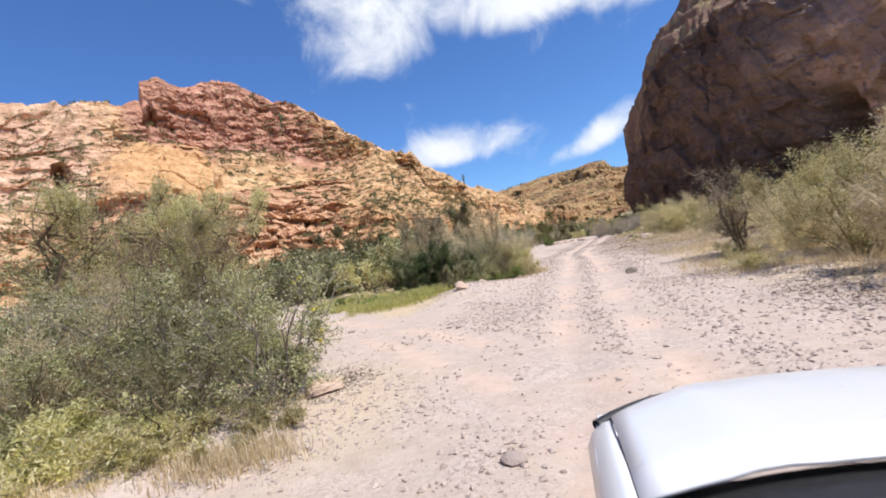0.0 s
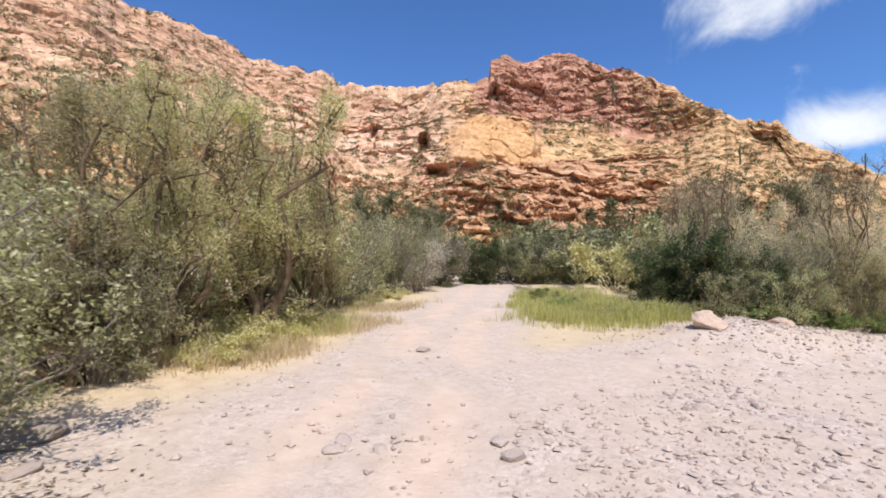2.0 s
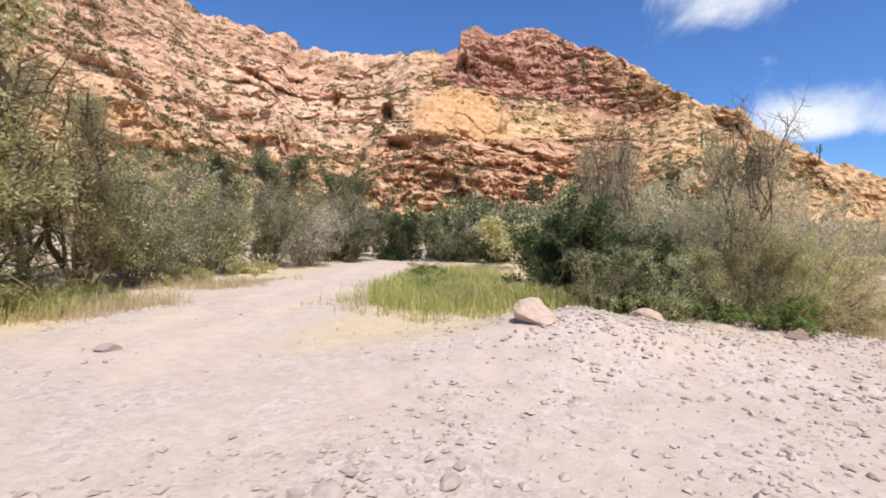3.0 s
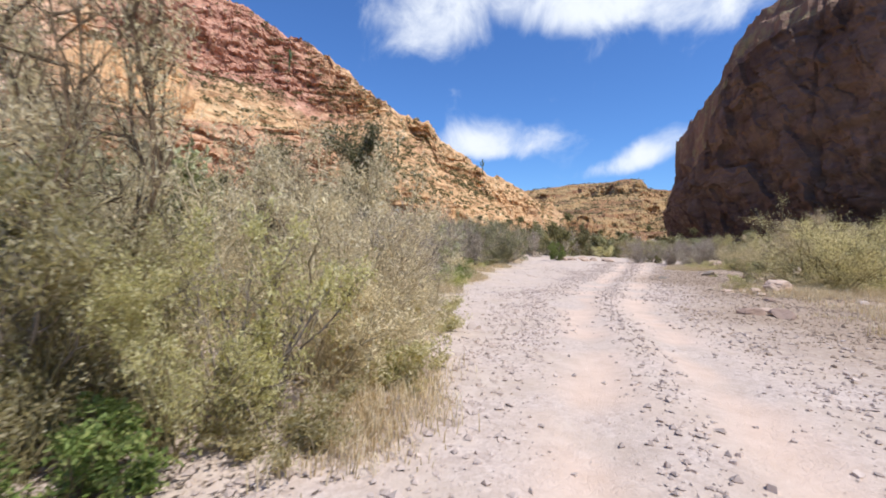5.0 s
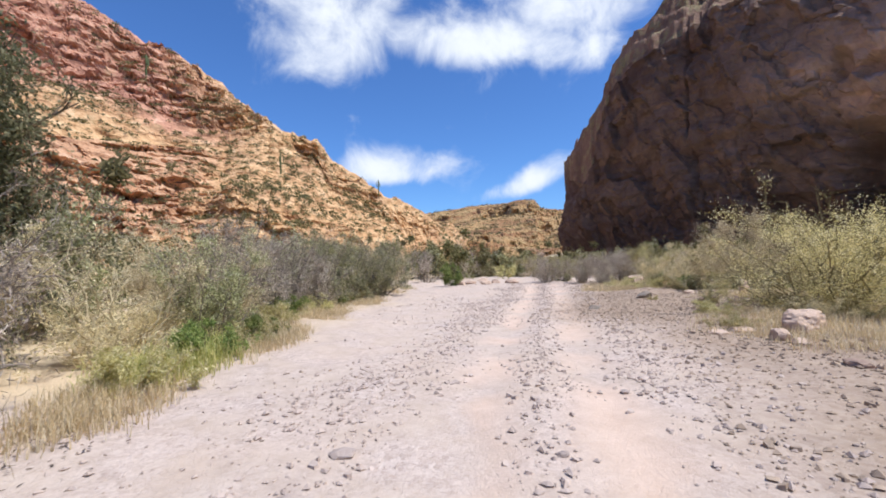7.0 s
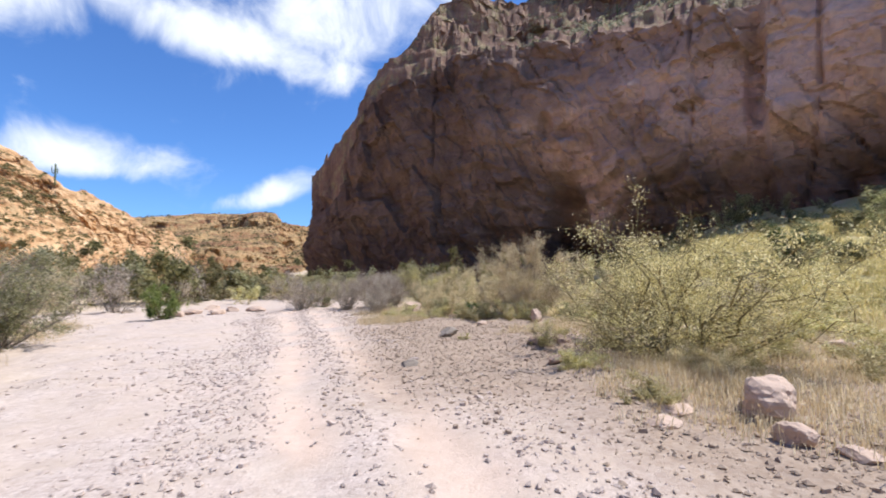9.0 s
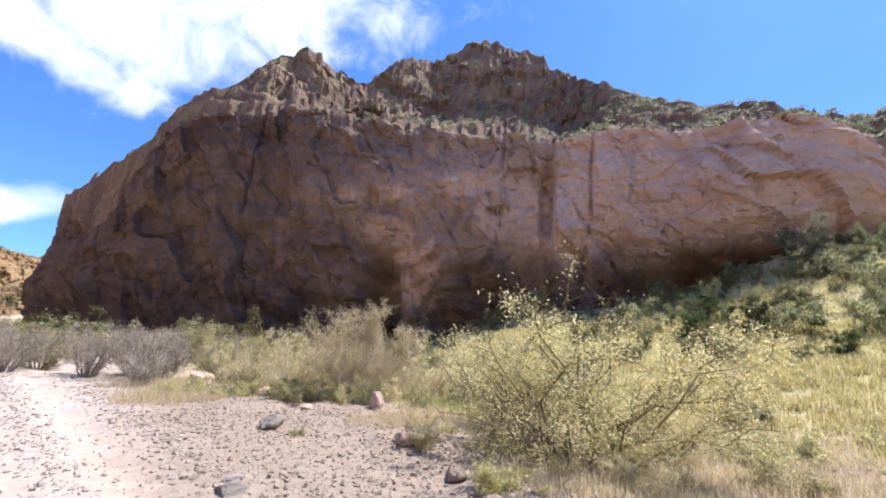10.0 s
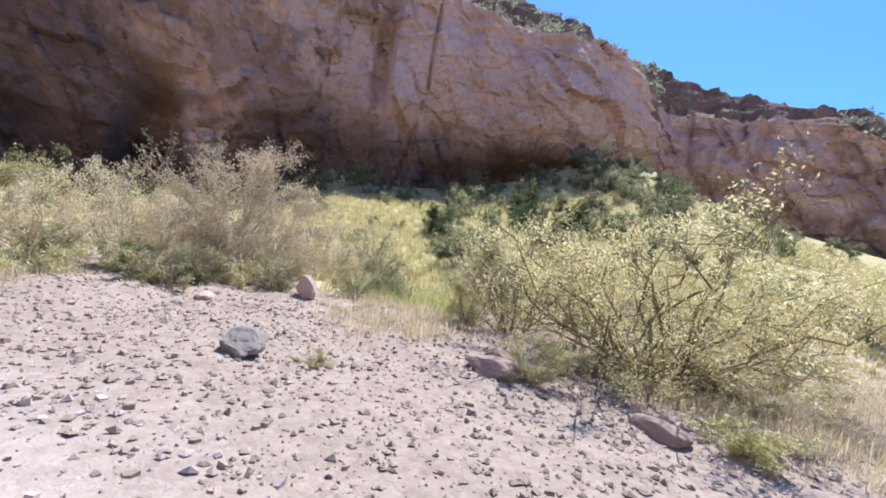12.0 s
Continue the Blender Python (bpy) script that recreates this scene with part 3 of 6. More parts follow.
def hill(name, label, mat, centre, bearing, elev, dist, foot, nb, nr, rough, terrace, step, seed, plateau=0.0, eye=2.0, crown=None, nicks=0.35):
    """A hillside seen from the valley: along each bearing from the foot up to the crest and over it."""
    cx, cy = centre
    b = np.linspace(bearing[0], bearing[-1], nb)
    p1 = np.stack([b * 0.10, np.zeros(nb), np.zeros(nb)], 1)
    dd = np.interp(b, bearing, dist) * (1 + 0.05 * fbm(p1, 3, seed))
    el = np.interp(b, bearing, elev) + 0.3
    nick = nicks * fbm(p1 * 7, 4, seed + 1, 0.65)
    cap = np.interp(b, *crown) if crown else 0 * b
    ff = np.interp(b, bearing, foot) * (1 + 0.05 * fbm(p1 * 2, 3, seed + 2))
    crest = eye + dd * np.tan(np.radians(el))
    u = np.concatenate([np.linspace(0, 1, nr), 1 + np.linspace(0.03, 0.5, nr // 8) ** 1.3])
    B, U = np.meshgrid(np.radians(b), u, indexing="ij")
    D, F, C = dd[:, None], ff[:, None], crest[:, None]
    R = F + (D - F) * U
    X, Y = cx + R * np.sin(B), cy + R * np.cos(B)
    prof = np.where(U <= 1, 0.85 * U + 0.15 * sstep(0.80, 1.0, U), 1 - (1 - plateau) * 0.5 * (U - 1))
    Z = C * prof + (dd * np.tan(np.radians(nick)))[:, None] * sstep(0.86, 1.0, U) + (dd * np.tan(np.radians(cap)) * 1.15)[:, None] * sstep(0.80, 0.97, U)
    x, y, z = X.ravel(), Y.ravel(), Z.ravel()
    uu = U.ravel()
    p = np.stack([x, y, z], 1)
    keep = 1 - 0.85 * np.exp(-((uu - 1) / 0.04) ** 2)
    edge = sstep(0.0, 0.06, uu) * keep
    # outcrop against talus; a band of ledges low down
    rock = 0.15 + 0.85 * np.maximum(sstep(-0.25, 0.25, fbm(p * [0.014, 0.014, 0.03], 3, seed + 9)), 0.9 * sstep(0.05, 0.12, uu) * sstep(0.42, 0.30, uu))
    z = z + edge * rough * (ridged(p * [0.020, 0.020, 0.010], 5, seed + 3) - 0.55) * 1.5
    w = fbm(p * 0.022, 4, seed + 4)
    bit = sstep(-0.3, 0.4, blocky(p * [0.045, 0.045, 0.08], seed + 14))
    z = z + edge * rock * terrace * step * (0.35 + 0.65 * bit) * ledge(z, step, 1.0 * w)
    z = z + edge * rock * terrace * step * 0.22 * bit * ledge(z, step * 0.37, 1.6 * fbm(p * 0.05, 3, seed + 5))
    # rows evenly spaced along the stepped slope, so that risers are as finely divided as treads
    z = z.reshape(R.shape)
    m = R.shape[1]
    out = np.empty((nb, m, 3))
    for i in range(nb):
        s = np.concatenate([[0], np.cumsum(np.hypot(np.diff(R[i]), np.diff(z[i])))])
        t = np.linspace(0, s[-1], m)
        out[i] = np.stack([np.interp(t, s, R[i]), np.interp(t, s, z[i]), np.interp(t, s, U[i])], 1)
    R, z, uu = out[..., 0], out[..., 1].ravel(), out[..., 2].ravel()
    x, y = (cx + R * np.sin(B)).ravel(), (cy + R * np.cos(B)).ravel()
    p = np.stack([x, y, z], 1)
    keep = 1 - 0.85 * np.exp(-((uu - 1) / 0.04) ** 2)
    edge = sstep(0.0, 0.06, uu) * keep
    rock = 0.12 + 0.88 * np.maximum(sstep(-0.25, 0.25, fbm(p * [0.014, 0.014, 0.03], 3, seed + 9)), 0.9 * sstep(0.05, 0.12, uu) * sstep(0.42, 0.30, uu))
    w = fbm(p * 0.022, 4, seed + 4)
    # ledges hang out over what lies below; blocks stand proud
    q = np.stack([x, y, z], 1)
    if crown:
        rock = rock * (1 - 0.6 * sstep(-40, -47, np.degrees(B.ravel())) * sstep(0.30, 0.45, uu))
    bit2 = 0.08 + 0.92 * sstep(-0.3, 0.5, blocky(q * [0.06, 0.06, 0.16], seed + 15))
    push = rock * bit2 * (0.24 * step * ledge(z, step * 0.62, 1.3 * w + 0.3) + 0.08 * step * ledge(z, step * 0.29, 1.7 * w))
    push = push + rock * step * (0.22 * blocky(q * [0.05, 0.05, 0.09], seed + 7) + 0.14 * blocky(q * [0.10, 0.10, 0.22], seed + 8) + 0.13 * blocky(q * [0.22, 0.22, 0.5], seed + 12) + 0.07 * blocky(q * [0.5, 0.5, 0.9], seed + 16))
    push = edge * (push + 0.12 * rough * fbm(q * [0.05, 0.05, 0.13], 5, seed + 13, 0.6))
    z = z + edge * 0.35 * fbm(q * 0.4, 3, seed + 6, 0.6)
    deg = np.degrees(B.ravel())
    elv = np.degrees(np.arctan2(z - eye, R.ravel()))
    wob = fbm(p * 0.09, 3, seed + 21)
    if crown:
        # a smooth ochre face, the banded ledges under it and a field of big pale crags beside it
        top = np.interp(deg, [-44, -41.5, -37.6, -34, -30.4], [13.6, 15.2, 17.9, 17.0, 15.8])
        face = sstep(-45.0, -41.0, deg + 1.6 * wob) * sstep(-30.3, -30.7, deg + 0.2 * wob) * sstep(11.6, 12.6, elv + 1.0 * wob) * sstep(0.5, -0.3, elv - top + 1.2 * wob)
        band = sstep(-47, -44, deg + wob) * sstep(-12, -17, deg + wob) * sstep(2.5, 4.0, elv) * sstep(12.2, 11.8, elv + 0.3 * wob)
        crag = sstep(-66, -60, deg + wob) * sstep(-42.5, -43.5, deg + wob) * sstep(10.5, 12.0, elv + wob) * sstep(20.0, 18.5, elv + wob)
        push = push * (1 - 0.95 * face) * (1 - 0.5 * crag) + 3.2 * face + 1.1 * face * fbm(q * 0.12, 4, seed + 22) + 0.7 * face * blocky(q * [0.16, 0.16, 0.09], seed + 26)
        push = push + band * (2.2 * (0.3 + 0.7 * bit2) * ledge(z, 3.4, 0.7 * w) + 0.5 * ledge(z, 1.5, 1.0 * w) + 2.0 * blocky(q * [0.07, 0.07, 0.22], seed + 23) + 0.9 * blocky(q * [0.2, 0.2, 0.45], seed + 27))
        push = push + crag * (3.4 * blocky(q * [0.05, 0.05, 0.06], seed + 24) + 1.6 * blocky(q * [0.12, 0.12, 0.14], seed + 25))
        # hollows: a cave beside the face, a notch added for the butte's shaded side, undercut ledges low down
        for b0, b1, e0, e1, deep in ((-46.2, -44.3, 13.6, 15.7, 8.0), (-36.4, -35.3, 19.9, 22.9, 7.0), (-30.4, -29.7, 12.6, 15.2, 3.5), (-21.4, -17.4, 5.9, 7.3, 5.0), (-44.8, -41.6, 10.4, 11.6, 5.0), (-33, -28, 8.0, 8.8, 3.0), (-52.5, -51.4, 15.0, 16.6, 4.0)):
            hole = sstep(b0 - 0.2, b0 + 0.3, deg - 0.35 * (elv - e0) + 0.5 * wob) * sstep(b1 + 0.2, b1 - 0.3, deg + 0.15 * (elv - e0) + 0.5 * wob) * sstep(e0 - 0.2, e0 + 0.5, elv + 0.2 * wob) * sstep(e1 + 0.1, e1 - 0.15, elv + 0.2 * wob)
            push = push - deep * hole
    else:
        face, band, crag = 0 * deg, 0 * deg, 0 * deg
    x, y = x - push * np.sin(B.ravel()), y - push * np.cos(B.ravel())
    z = np.where(uu == 0, -2.0, z)
    me = mesh_np(name, np.stack([x, y, z], 1), grid_faces(nb, len(u))[:, ::-1], [mat], smooth=False)
    wob = 3.0 * fbm(p * 0.03, 3, seed + 20)
    red = sstep(-39.5, -37, deg + 0.3 * wob) * sstep(-12, -20, deg + wob) * sstep(0.60, 0.80, uu + 0.035 * wob)
    red = np.maximum(red, 0.3 * sstep(-48, -56, deg + wob) * sstep(0.55, 0.85, uu + 0.06 * wob))
    red = np.maximum(red * (1 - face), 0.5 * band)
    add_attr(me, "red", np.clip(red, 0, 1))
    add_attr(me, "pink", np.maximum(0.7 * sstep(-37, -44, deg + wob) * sstep(0.15, 0.4, uu + 0.05 * wob), crag))
    add_attr(me, "ochre", face)
    ob = tagged(new(name, me), label, "hill", kind="structure")
    return ob, np.stack([x, y, z], 1).reshape(nb, len(u), 3), uu.reshape(nb, len(u))


LEFT_B = [-135, -110, -82, -74.8, -69, -66.5, -60, -57.8, -56, -48.7, -42.8, -36.5, -34, -28, -23, -16.3, -12, -10, -8.9, -4.6, -3.1, -1.8, 2.4, 6.3, 8, 13]
LEFT_E = [18, 22, 25.2, 24.4, 23.6, 22.2, 21.5, 21.8, 20.8, 20.6, 21.4, 22.0, 22.0, 21.6, 20.6, 19.0, 17.2, 16.2, 15.2, 13.7, 11.7, 11.1, 8.3, 5.9, 5.0, 2.0]
LEFT_D = [150, 150, 165, 175, 188, 190, 195, 196, 196, 192, 182, 172, 176, 192, 190, 182, 172, 168, 166, 178, 186, 190, 192, 215, 230, 260]
LEFT_F = [60, 60, 62, 64, 66, 67, 70, 71, 72, 75, 78, 80, 82, 86, 90, 96, 100, 102, 104, 110, 114, 117, 126, 160, 190, 230]
BUTTE = ([-36.5, -36.2, -34.5, -32.6, -31.4, -28.3, -25.4, -23, -16.3, -12], [0.0, 2.2, 2.7, 2.1, 1.9, 3.0, 2.5, 1.7, 0.8, 0.0])
hill_left, HV_LEFT, HU_LEFT = hill("backdrop_hill", "orange and tan layered rock hillside dotted with shrubs", M_HILL, (-5.0, -13.0),
                                   LEFT_B, LEFT_E, LEFT_D, LEFT_F, 850, 300, 8.0, 0.62, 7.5, 40, crown=BUTTE)
MESA_B = [-12, 2, 5, 6.6, 9, 12, 16, 18.5, 20.2, 20.9, 23, 27, 34, 45]
MESA_E = [3, 5, 6.0, 6.2, 6.5, 6.9, 7.1, 7.4, 7.3, 6.3, 5.9, 5.8, 5.8, 5.0]
hill_mesa, HV_MESA, HU_MESA = hill("backdrop_mesa", "flat-topped tan mesa with dark shrub patches", M_MESA, (0, 0),
                                   MESA_B, MESA_E, [430] * 14, [190] * 14, 340, 130, 5.0, 0.9, 11.0, 70, plateau=0.9, nicks=0.05)

CLIFF = [(70, 165), (58, 132), (49, 115), (45.5, 103), (48, 92), (55.5, 72), (61.5, 57), (65, 42), (66.5, 28), (66, 12), (65, 0), (66.5, -7), (72, -11), (70, -17), (62, -24), (52, -34), (40, -50), (30, -75)]
CLIFF_BASE = [2, 1, 0, 0, 0, 1, 3, 5, 7, 9, 11, 13, 14, 13, 11, 8, 6, 4]
CLIFF_TOP = [30, 26, 22, 22, 38, 42, 41, 39, 36.5, 35.5, 34.5, 32, 32, 30, 28, 25, 21, 16]


def resample(line, n):
    a = np.array(line, float)
    s = np.concatenate([[0], np.cumsum(np.hypot(*np.diff(a[:, :2], axis=0).T))])
    t = np.linspace(0, s[-1], n)
    return [np.interp(t, s, a[:, k]) for k in range(a.shape[1])] + [t]


def build_cliff():
    nu, nv = 720, 130
    x, y, zb, zt, s = resample([(a, b, c, d) for (a, b), c, d in zip(CLIFF, CLIFF_BASE, CLIFF_TOP)], nu)
    k = np.ones(23) / 23
    xs = np.convolve(np.pad(x, 11, "edge"), k, "valid")
    ys = np.convolve(np.pad(y, 11, "edge"), k, "valid")
    zt = np.convolve(np.pad(zt, 4, "edge"), np.ones(9) / 9, "valid") + 1.4 * fbm(np.stack([s * 0.09, 0 * s, 0 * s], 1), 4, 90)
    tx, ty = np.gradient(xs), np.gradient(ys)
    n = np.hypot(tx, ty)
    nx, ny = ty / n, -tx / n                       # outwards, to the wash
    v = np.linspace(-0.06, 1.0, nv)
    S, V = np.meshgrid(s, v, indexing="ij")
    H = (zt - zb)[:, None]
    Z = zb[:, None] + H * V
    # undercut foot, bulging middle, top leaning back
    out = -2.6 * sstep(0.42, 0.0, V) + 1.6 * np.exp(-((V - 0.5) / 0.22) ** 2) - (2.2 - 1.6 * sstep(0.55, 0.62, S / s[-1])) * sstep(0.62, 1.0, V) ** 1.5
    p = np.stack([S.ravel(), np.zeros(S.size), Z.ravel()], 1)
    rel = 2.6 * fbm(p * [0.045, 1, 0.05], 4, 91) + 0.9 * (ridged(p * [0.10, 1, 0.055], 4, 92) - 0.5) + 0.4 * fbm(p * [0.40, 1, 0.22], 5, 93, 0.55)
    w = fbm(p * 0.04, 3, 94)
    rel += 0.7 * ledge(Z.ravel(), 6.5, 1.6 * w) + 0.3 * ledge(Z.ravel(), 2.3, 2.4 * w)
    tip = np.stack([p[:, 0] + 0.45 * p[:, 2], p[:, 1], p[:, 2] - 0.25 * p[:, 0]], 1)
    rel += 0.8 * blocky(tip * [0.13, 1, 0.10], 95) + 0.38 * blocky(tip * [0.36, 1, 0.27], 96) + 0.10 * blocky(p * [1.0, 1, 0.8], 89)
    rel -= 0.9 * np.exp(-(vnoise(p * [0.09, 1, 0.035], 88) / 0.035) ** 2) + 0.5 * np.exp(-(vnoise(tip * [0.22, 1, 0.10] + 9, 87) / 0.05) ** 2)
    out = out + rel.reshape(S.shape)
    # the overhanging nose at the end of the wall
    sn = s[np.argmin(np.hypot(xs - 48.7, ys - 114))]
    out = out + 3.0 * np.exp(-((S - sn) / 12.0) ** 2 - ((Z - 26.0) / 3.0) ** 2) - 2.6 * np.exp(-((S - sn) / 12.0) ** 2 - ((Z - 20.5) / 2.6) ** 2)
    out = out + 1.8 * sstep(0.546, 0.551, S / s[-1]) * sstep(0.80, 0.70, S / s[-1])
    # alcoves and the deep cleft beside the wall's step
    for cs, cv, ws, wv, dep in ((0.447, 0.16, 3.0, 0.22, 10.0), (0.40, 0.10, 7.0, 0.10, 2.5), (0.625, 0.13, 11.0, 0.15, 4.5), (0.545, 0.66, 1.2, 0.24, 2.4), (0.70, 0.18, 8.0, 0.2, 4.5), (0.438, 0.60, 1.2, 0.05, 1.8), (0.452, 0.56, 1.5, 0.035, 1.6), (0.495, 0.62, 0.7, 0.09, 1.0)):
        out -= dep * np.exp(-(((S - cs * s[-1]) / ws) ** 2 + ((V - cv) / wv) ** 2) ** 2)
    X = xs[:, None] + nx[:, None] * out
    Y = ys[:, None] + ny[:, None] * out
    wx = 6 * fbm(p * [0.05, 1, 0.05], 3, 97)
    # paler southern stretch with bounced light painted in; foot and upper part stay darker
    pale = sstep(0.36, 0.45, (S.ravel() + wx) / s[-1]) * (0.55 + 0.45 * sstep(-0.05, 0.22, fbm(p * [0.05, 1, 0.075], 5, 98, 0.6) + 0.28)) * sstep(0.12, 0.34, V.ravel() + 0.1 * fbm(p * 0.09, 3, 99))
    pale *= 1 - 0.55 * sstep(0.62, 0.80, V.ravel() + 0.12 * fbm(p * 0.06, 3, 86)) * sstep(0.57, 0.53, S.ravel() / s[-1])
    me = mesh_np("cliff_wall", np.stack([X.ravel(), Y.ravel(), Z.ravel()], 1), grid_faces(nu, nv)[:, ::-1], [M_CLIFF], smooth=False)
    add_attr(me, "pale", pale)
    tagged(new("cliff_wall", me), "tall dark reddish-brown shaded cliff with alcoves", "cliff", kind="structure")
    return X[:, -1], Y[:, -1], Z[:, -1]


CTX, CTY, CTZ = build_cliff()


def build_upper():
    """The shrubby slope from the cliff's edge up to a craggy crest."""
    nu, nv = len(CTX), 120
    c = np.array([3.6, 18.9, 2.0])
    b = np.degrees(np.arctan2(CTX - c[0], CTY - c[1]))
    bb = [10, 24.5, 26, 30.8, 33.9, 38.6, 41.3, 45.6, 50.3, 54.4, 60.6, 64.8, 71.5, 78.4, 86.4, 90.8, 103.4, 112, 118, 125, 132, 143, 160, 178]
    ee = [9, 12.5, 13.8, 20.9, 26.5, 30, 33.0, 35.9, 34.3, 33.6, 37, 37.2, 40, 38.6, 34.4, 33.1, 28.9, 25.6, 24, 22, 20.8, 16, 11, 8]
    ext = [12, 8, 3, 3, 4, 8, 12, 20, 28, 36, 46, 56, 60, 56, 36, 26, 20, 16, 14, 12, 12, 12, 12, 12]
    el = np.interp(b, bb, ee)
    crag1 = sstep(38, 44, b) * sstep(92, 84, b)
    nick = crag1 * (2.6 * (ridged(np.stack([b * 0.22, 0 * b, 0 * b], 1), 4, 101) - 0.62) + 0.5 * vnoise(np.stack([b * 1.3, 0 * b, 0 * b], 1), 106))
    ex = np.interp(b, bb, ext)
    d0 = np.hypot(CTX - c[0], CTY - c[1])
    ds = np.convolve(np.pad(d0, 20, "edge"), np.ones(41) / 41, "valid")
    zc = c[2] + (ds + ex) * np.tan(np.radians(el))
    u = np.concatenate([np.linspace(0, 1, nv), [1.05, 1.15, 1.4, 2.0]])
    U = np.broadcast_to(u, (nu, len(u)))
    w = sstep(0.0, 0.35, U)
    R = d0[:, None] * (1 - w) + ds[:, None] * w + ex[:, None] * U
    dx, dy = ((CTX - c[0]) / d0)[:, None], ((CTY - c[1]) / d0)[:, None]
    X, Y = c[0] + dx * R, c[1] + dy * R
    crag = crag1[:, None]
    steep = 0.55 * U + 0.45 * sstep(0.62, 1.0, U)
    prof = np.minimum(1, U * (1 - crag) + steep * crag)
    Z = CTZ[:, None] + (zc - CTZ)[:, None] * np.where(U <= 1, prof, 1 - 0.6 * (U - 1))
    Z = Z + ((ds + ex) * np.tan(np.radians(nick)))[:, None] * sstep(0.92, 1.0, U)
    # rows evenly spaced along the slope
    m = R.shape[1]
    even = np.empty((nu, m, 3))
    for i in range(nu):
        s = np.concatenate([[0], np.cumsum(np.hypot(np.diff(R[i]), np.diff(Z[i])))])
        t = np.linspace(0, s[-1], m)
        even[i] = np.stack([np.interp(t, s, R[i]), np.interp(t, s, Z[i]), np.interp(t, s, U[i])], 1)
    R, Z, U = even[..., 0], even[..., 1], even[..., 2]
    X, Y = c[0] + dx * R, c[1] + dy * R
    p = np.stack([X.ravel(), Y.ravel(), Z.ravel()], 1)
    cr = (crag * sstep(0.4, 0.75, U) * (1 - 0.6 * np.exp(-((U - 1) / 0.04) ** 2))).ravel()
    bump = cr * (4.0 * (ridged(p * [0.06, 0.06, 0.06], 4, 107) - 0.5) + 1.2 * blocky(p * [0.16, 0.16, 0.25], 108) + 0.6 * blocky(p * [0.4, 0.4, 0.5], 109))
    X, Y = X - (bump.reshape(X.shape)) * dx, Y - (bump.reshape(X.shape)) * dy
    edge = (sstep(0.0, 0.08, U) * (1 - 0.7 * np.exp(-((U - 1) / 0.06) ** 2))).ravel()
    z = Z.ravel() + edge * (1.6 * fbm(p * 0.09, 4, 102, 0.6) + 0.7 * fbm(p * 0.5, 3, 103))
    q = z / 4.0 + fbm(p * 0.05, 3, 104)
    fr = q - np.floor(q)
    z += edge * 2.2 * (sstep(0.3, 0.6, fr) - fr) + edge * 0.6 * blocky(p * 0.4, 105)
    me = mesh_np("backdrop_crest", np.stack([X.ravel(), Y.ravel(), z], 1), grid_faces(nu, len(u)), [M_UPPER], smooth=False)
    tagged(new("backdrop_crest", me), "craggy crest and shrubby ledges above the cliff", "hill", kind="structure")
    return np.stack([X.ravel(), Y.ravel(), z], 1).reshape(nu, len(u), 3), U


UV_, UU_ = build_upper()


# ---- shrubs ----
def tubes(P, r0, r1, sides):
    """Tubes along n lines of k points: (n, k, 3), with radii at both ends."""
    n, k, _ = P.shape
    t = np.gradient(P, axis=1)
    t /= np.linalg.norm(t, axis=2, keepdims=True) + 1e-9
    ref = np.where(np.abs(t[..., 2:3]) > 0.8, np.array([1.0, 0, 0]), np.array([0, 0, 1.0]))
    u = np.cross(t, ref)
    u /= np.linalg.norm(u, axis=2, keepdims=True) + 1e-9
    v = np.cross(t, u)
    w = np.linspace(0, 1, k)[None, :, None]
    rad = np.asarray(r0).reshape(-1, 1, 1) * (1 - w) + np.asarray(r1).reshape(-1, 1, 1) * w
    ang = np.arange(sides) * 2 * math.pi / sides
    V = P[:, :, None, :] + rad[..., None] * (np.cos(ang)[:, None] * u[:, :, None, :] + np.sin(ang)[:, None] * v[:, :, None, :])
    i, j, s = np.meshgrid(np.arange(n), np.arange(k - 1), np.arange(sides), indexing="ij")
    a = (i * k + j) * sides + s
    b = (i * k + j) * sides + (s + 1) % sides
    F = np.stack([a.ravel(), b.ravel(), (b + sides).ravel(), (a + sides).ravel()], 1)
    return V.reshape(-1, 3), F


def join(pieces):
    V, F, o = [], [], 0
    for v, f in pieces:
        V.append(v)
        F.append(f + o)
        o += len(v)
    return np.concatenate(V), np.concatenate(F)


def unit(a):
    return a / (np.linalg.norm(a, axis=-1, keepdims=True) + 1e-9)


def leaves(rs, pos, length, width, up=0.2):
    """Small four-cornered leaves at the places given."""
    n = len(pos)
    a = unit(rs.normal(size=(n, 3)) + [0, 0, up])
    b = unit(np.cross(a, rs.normal(size=(n, 3))))
    L = length * rs.uniform(0.6, 1.35, (n, 1))
    W = width * rs.uniform(0.6, 1.35, (n, 1))
    c = np.cross(a, b) * L * 0.15
    V = np.stack([pos, pos + a * L * 0.5 + b * W * 0.5 + c, pos + a * L, pos + a * L * 0.5 - b * W * 0.5 + c], 1).reshape(-1, 3)
    return V, np.arange(n * 4).reshape(-1, 4)


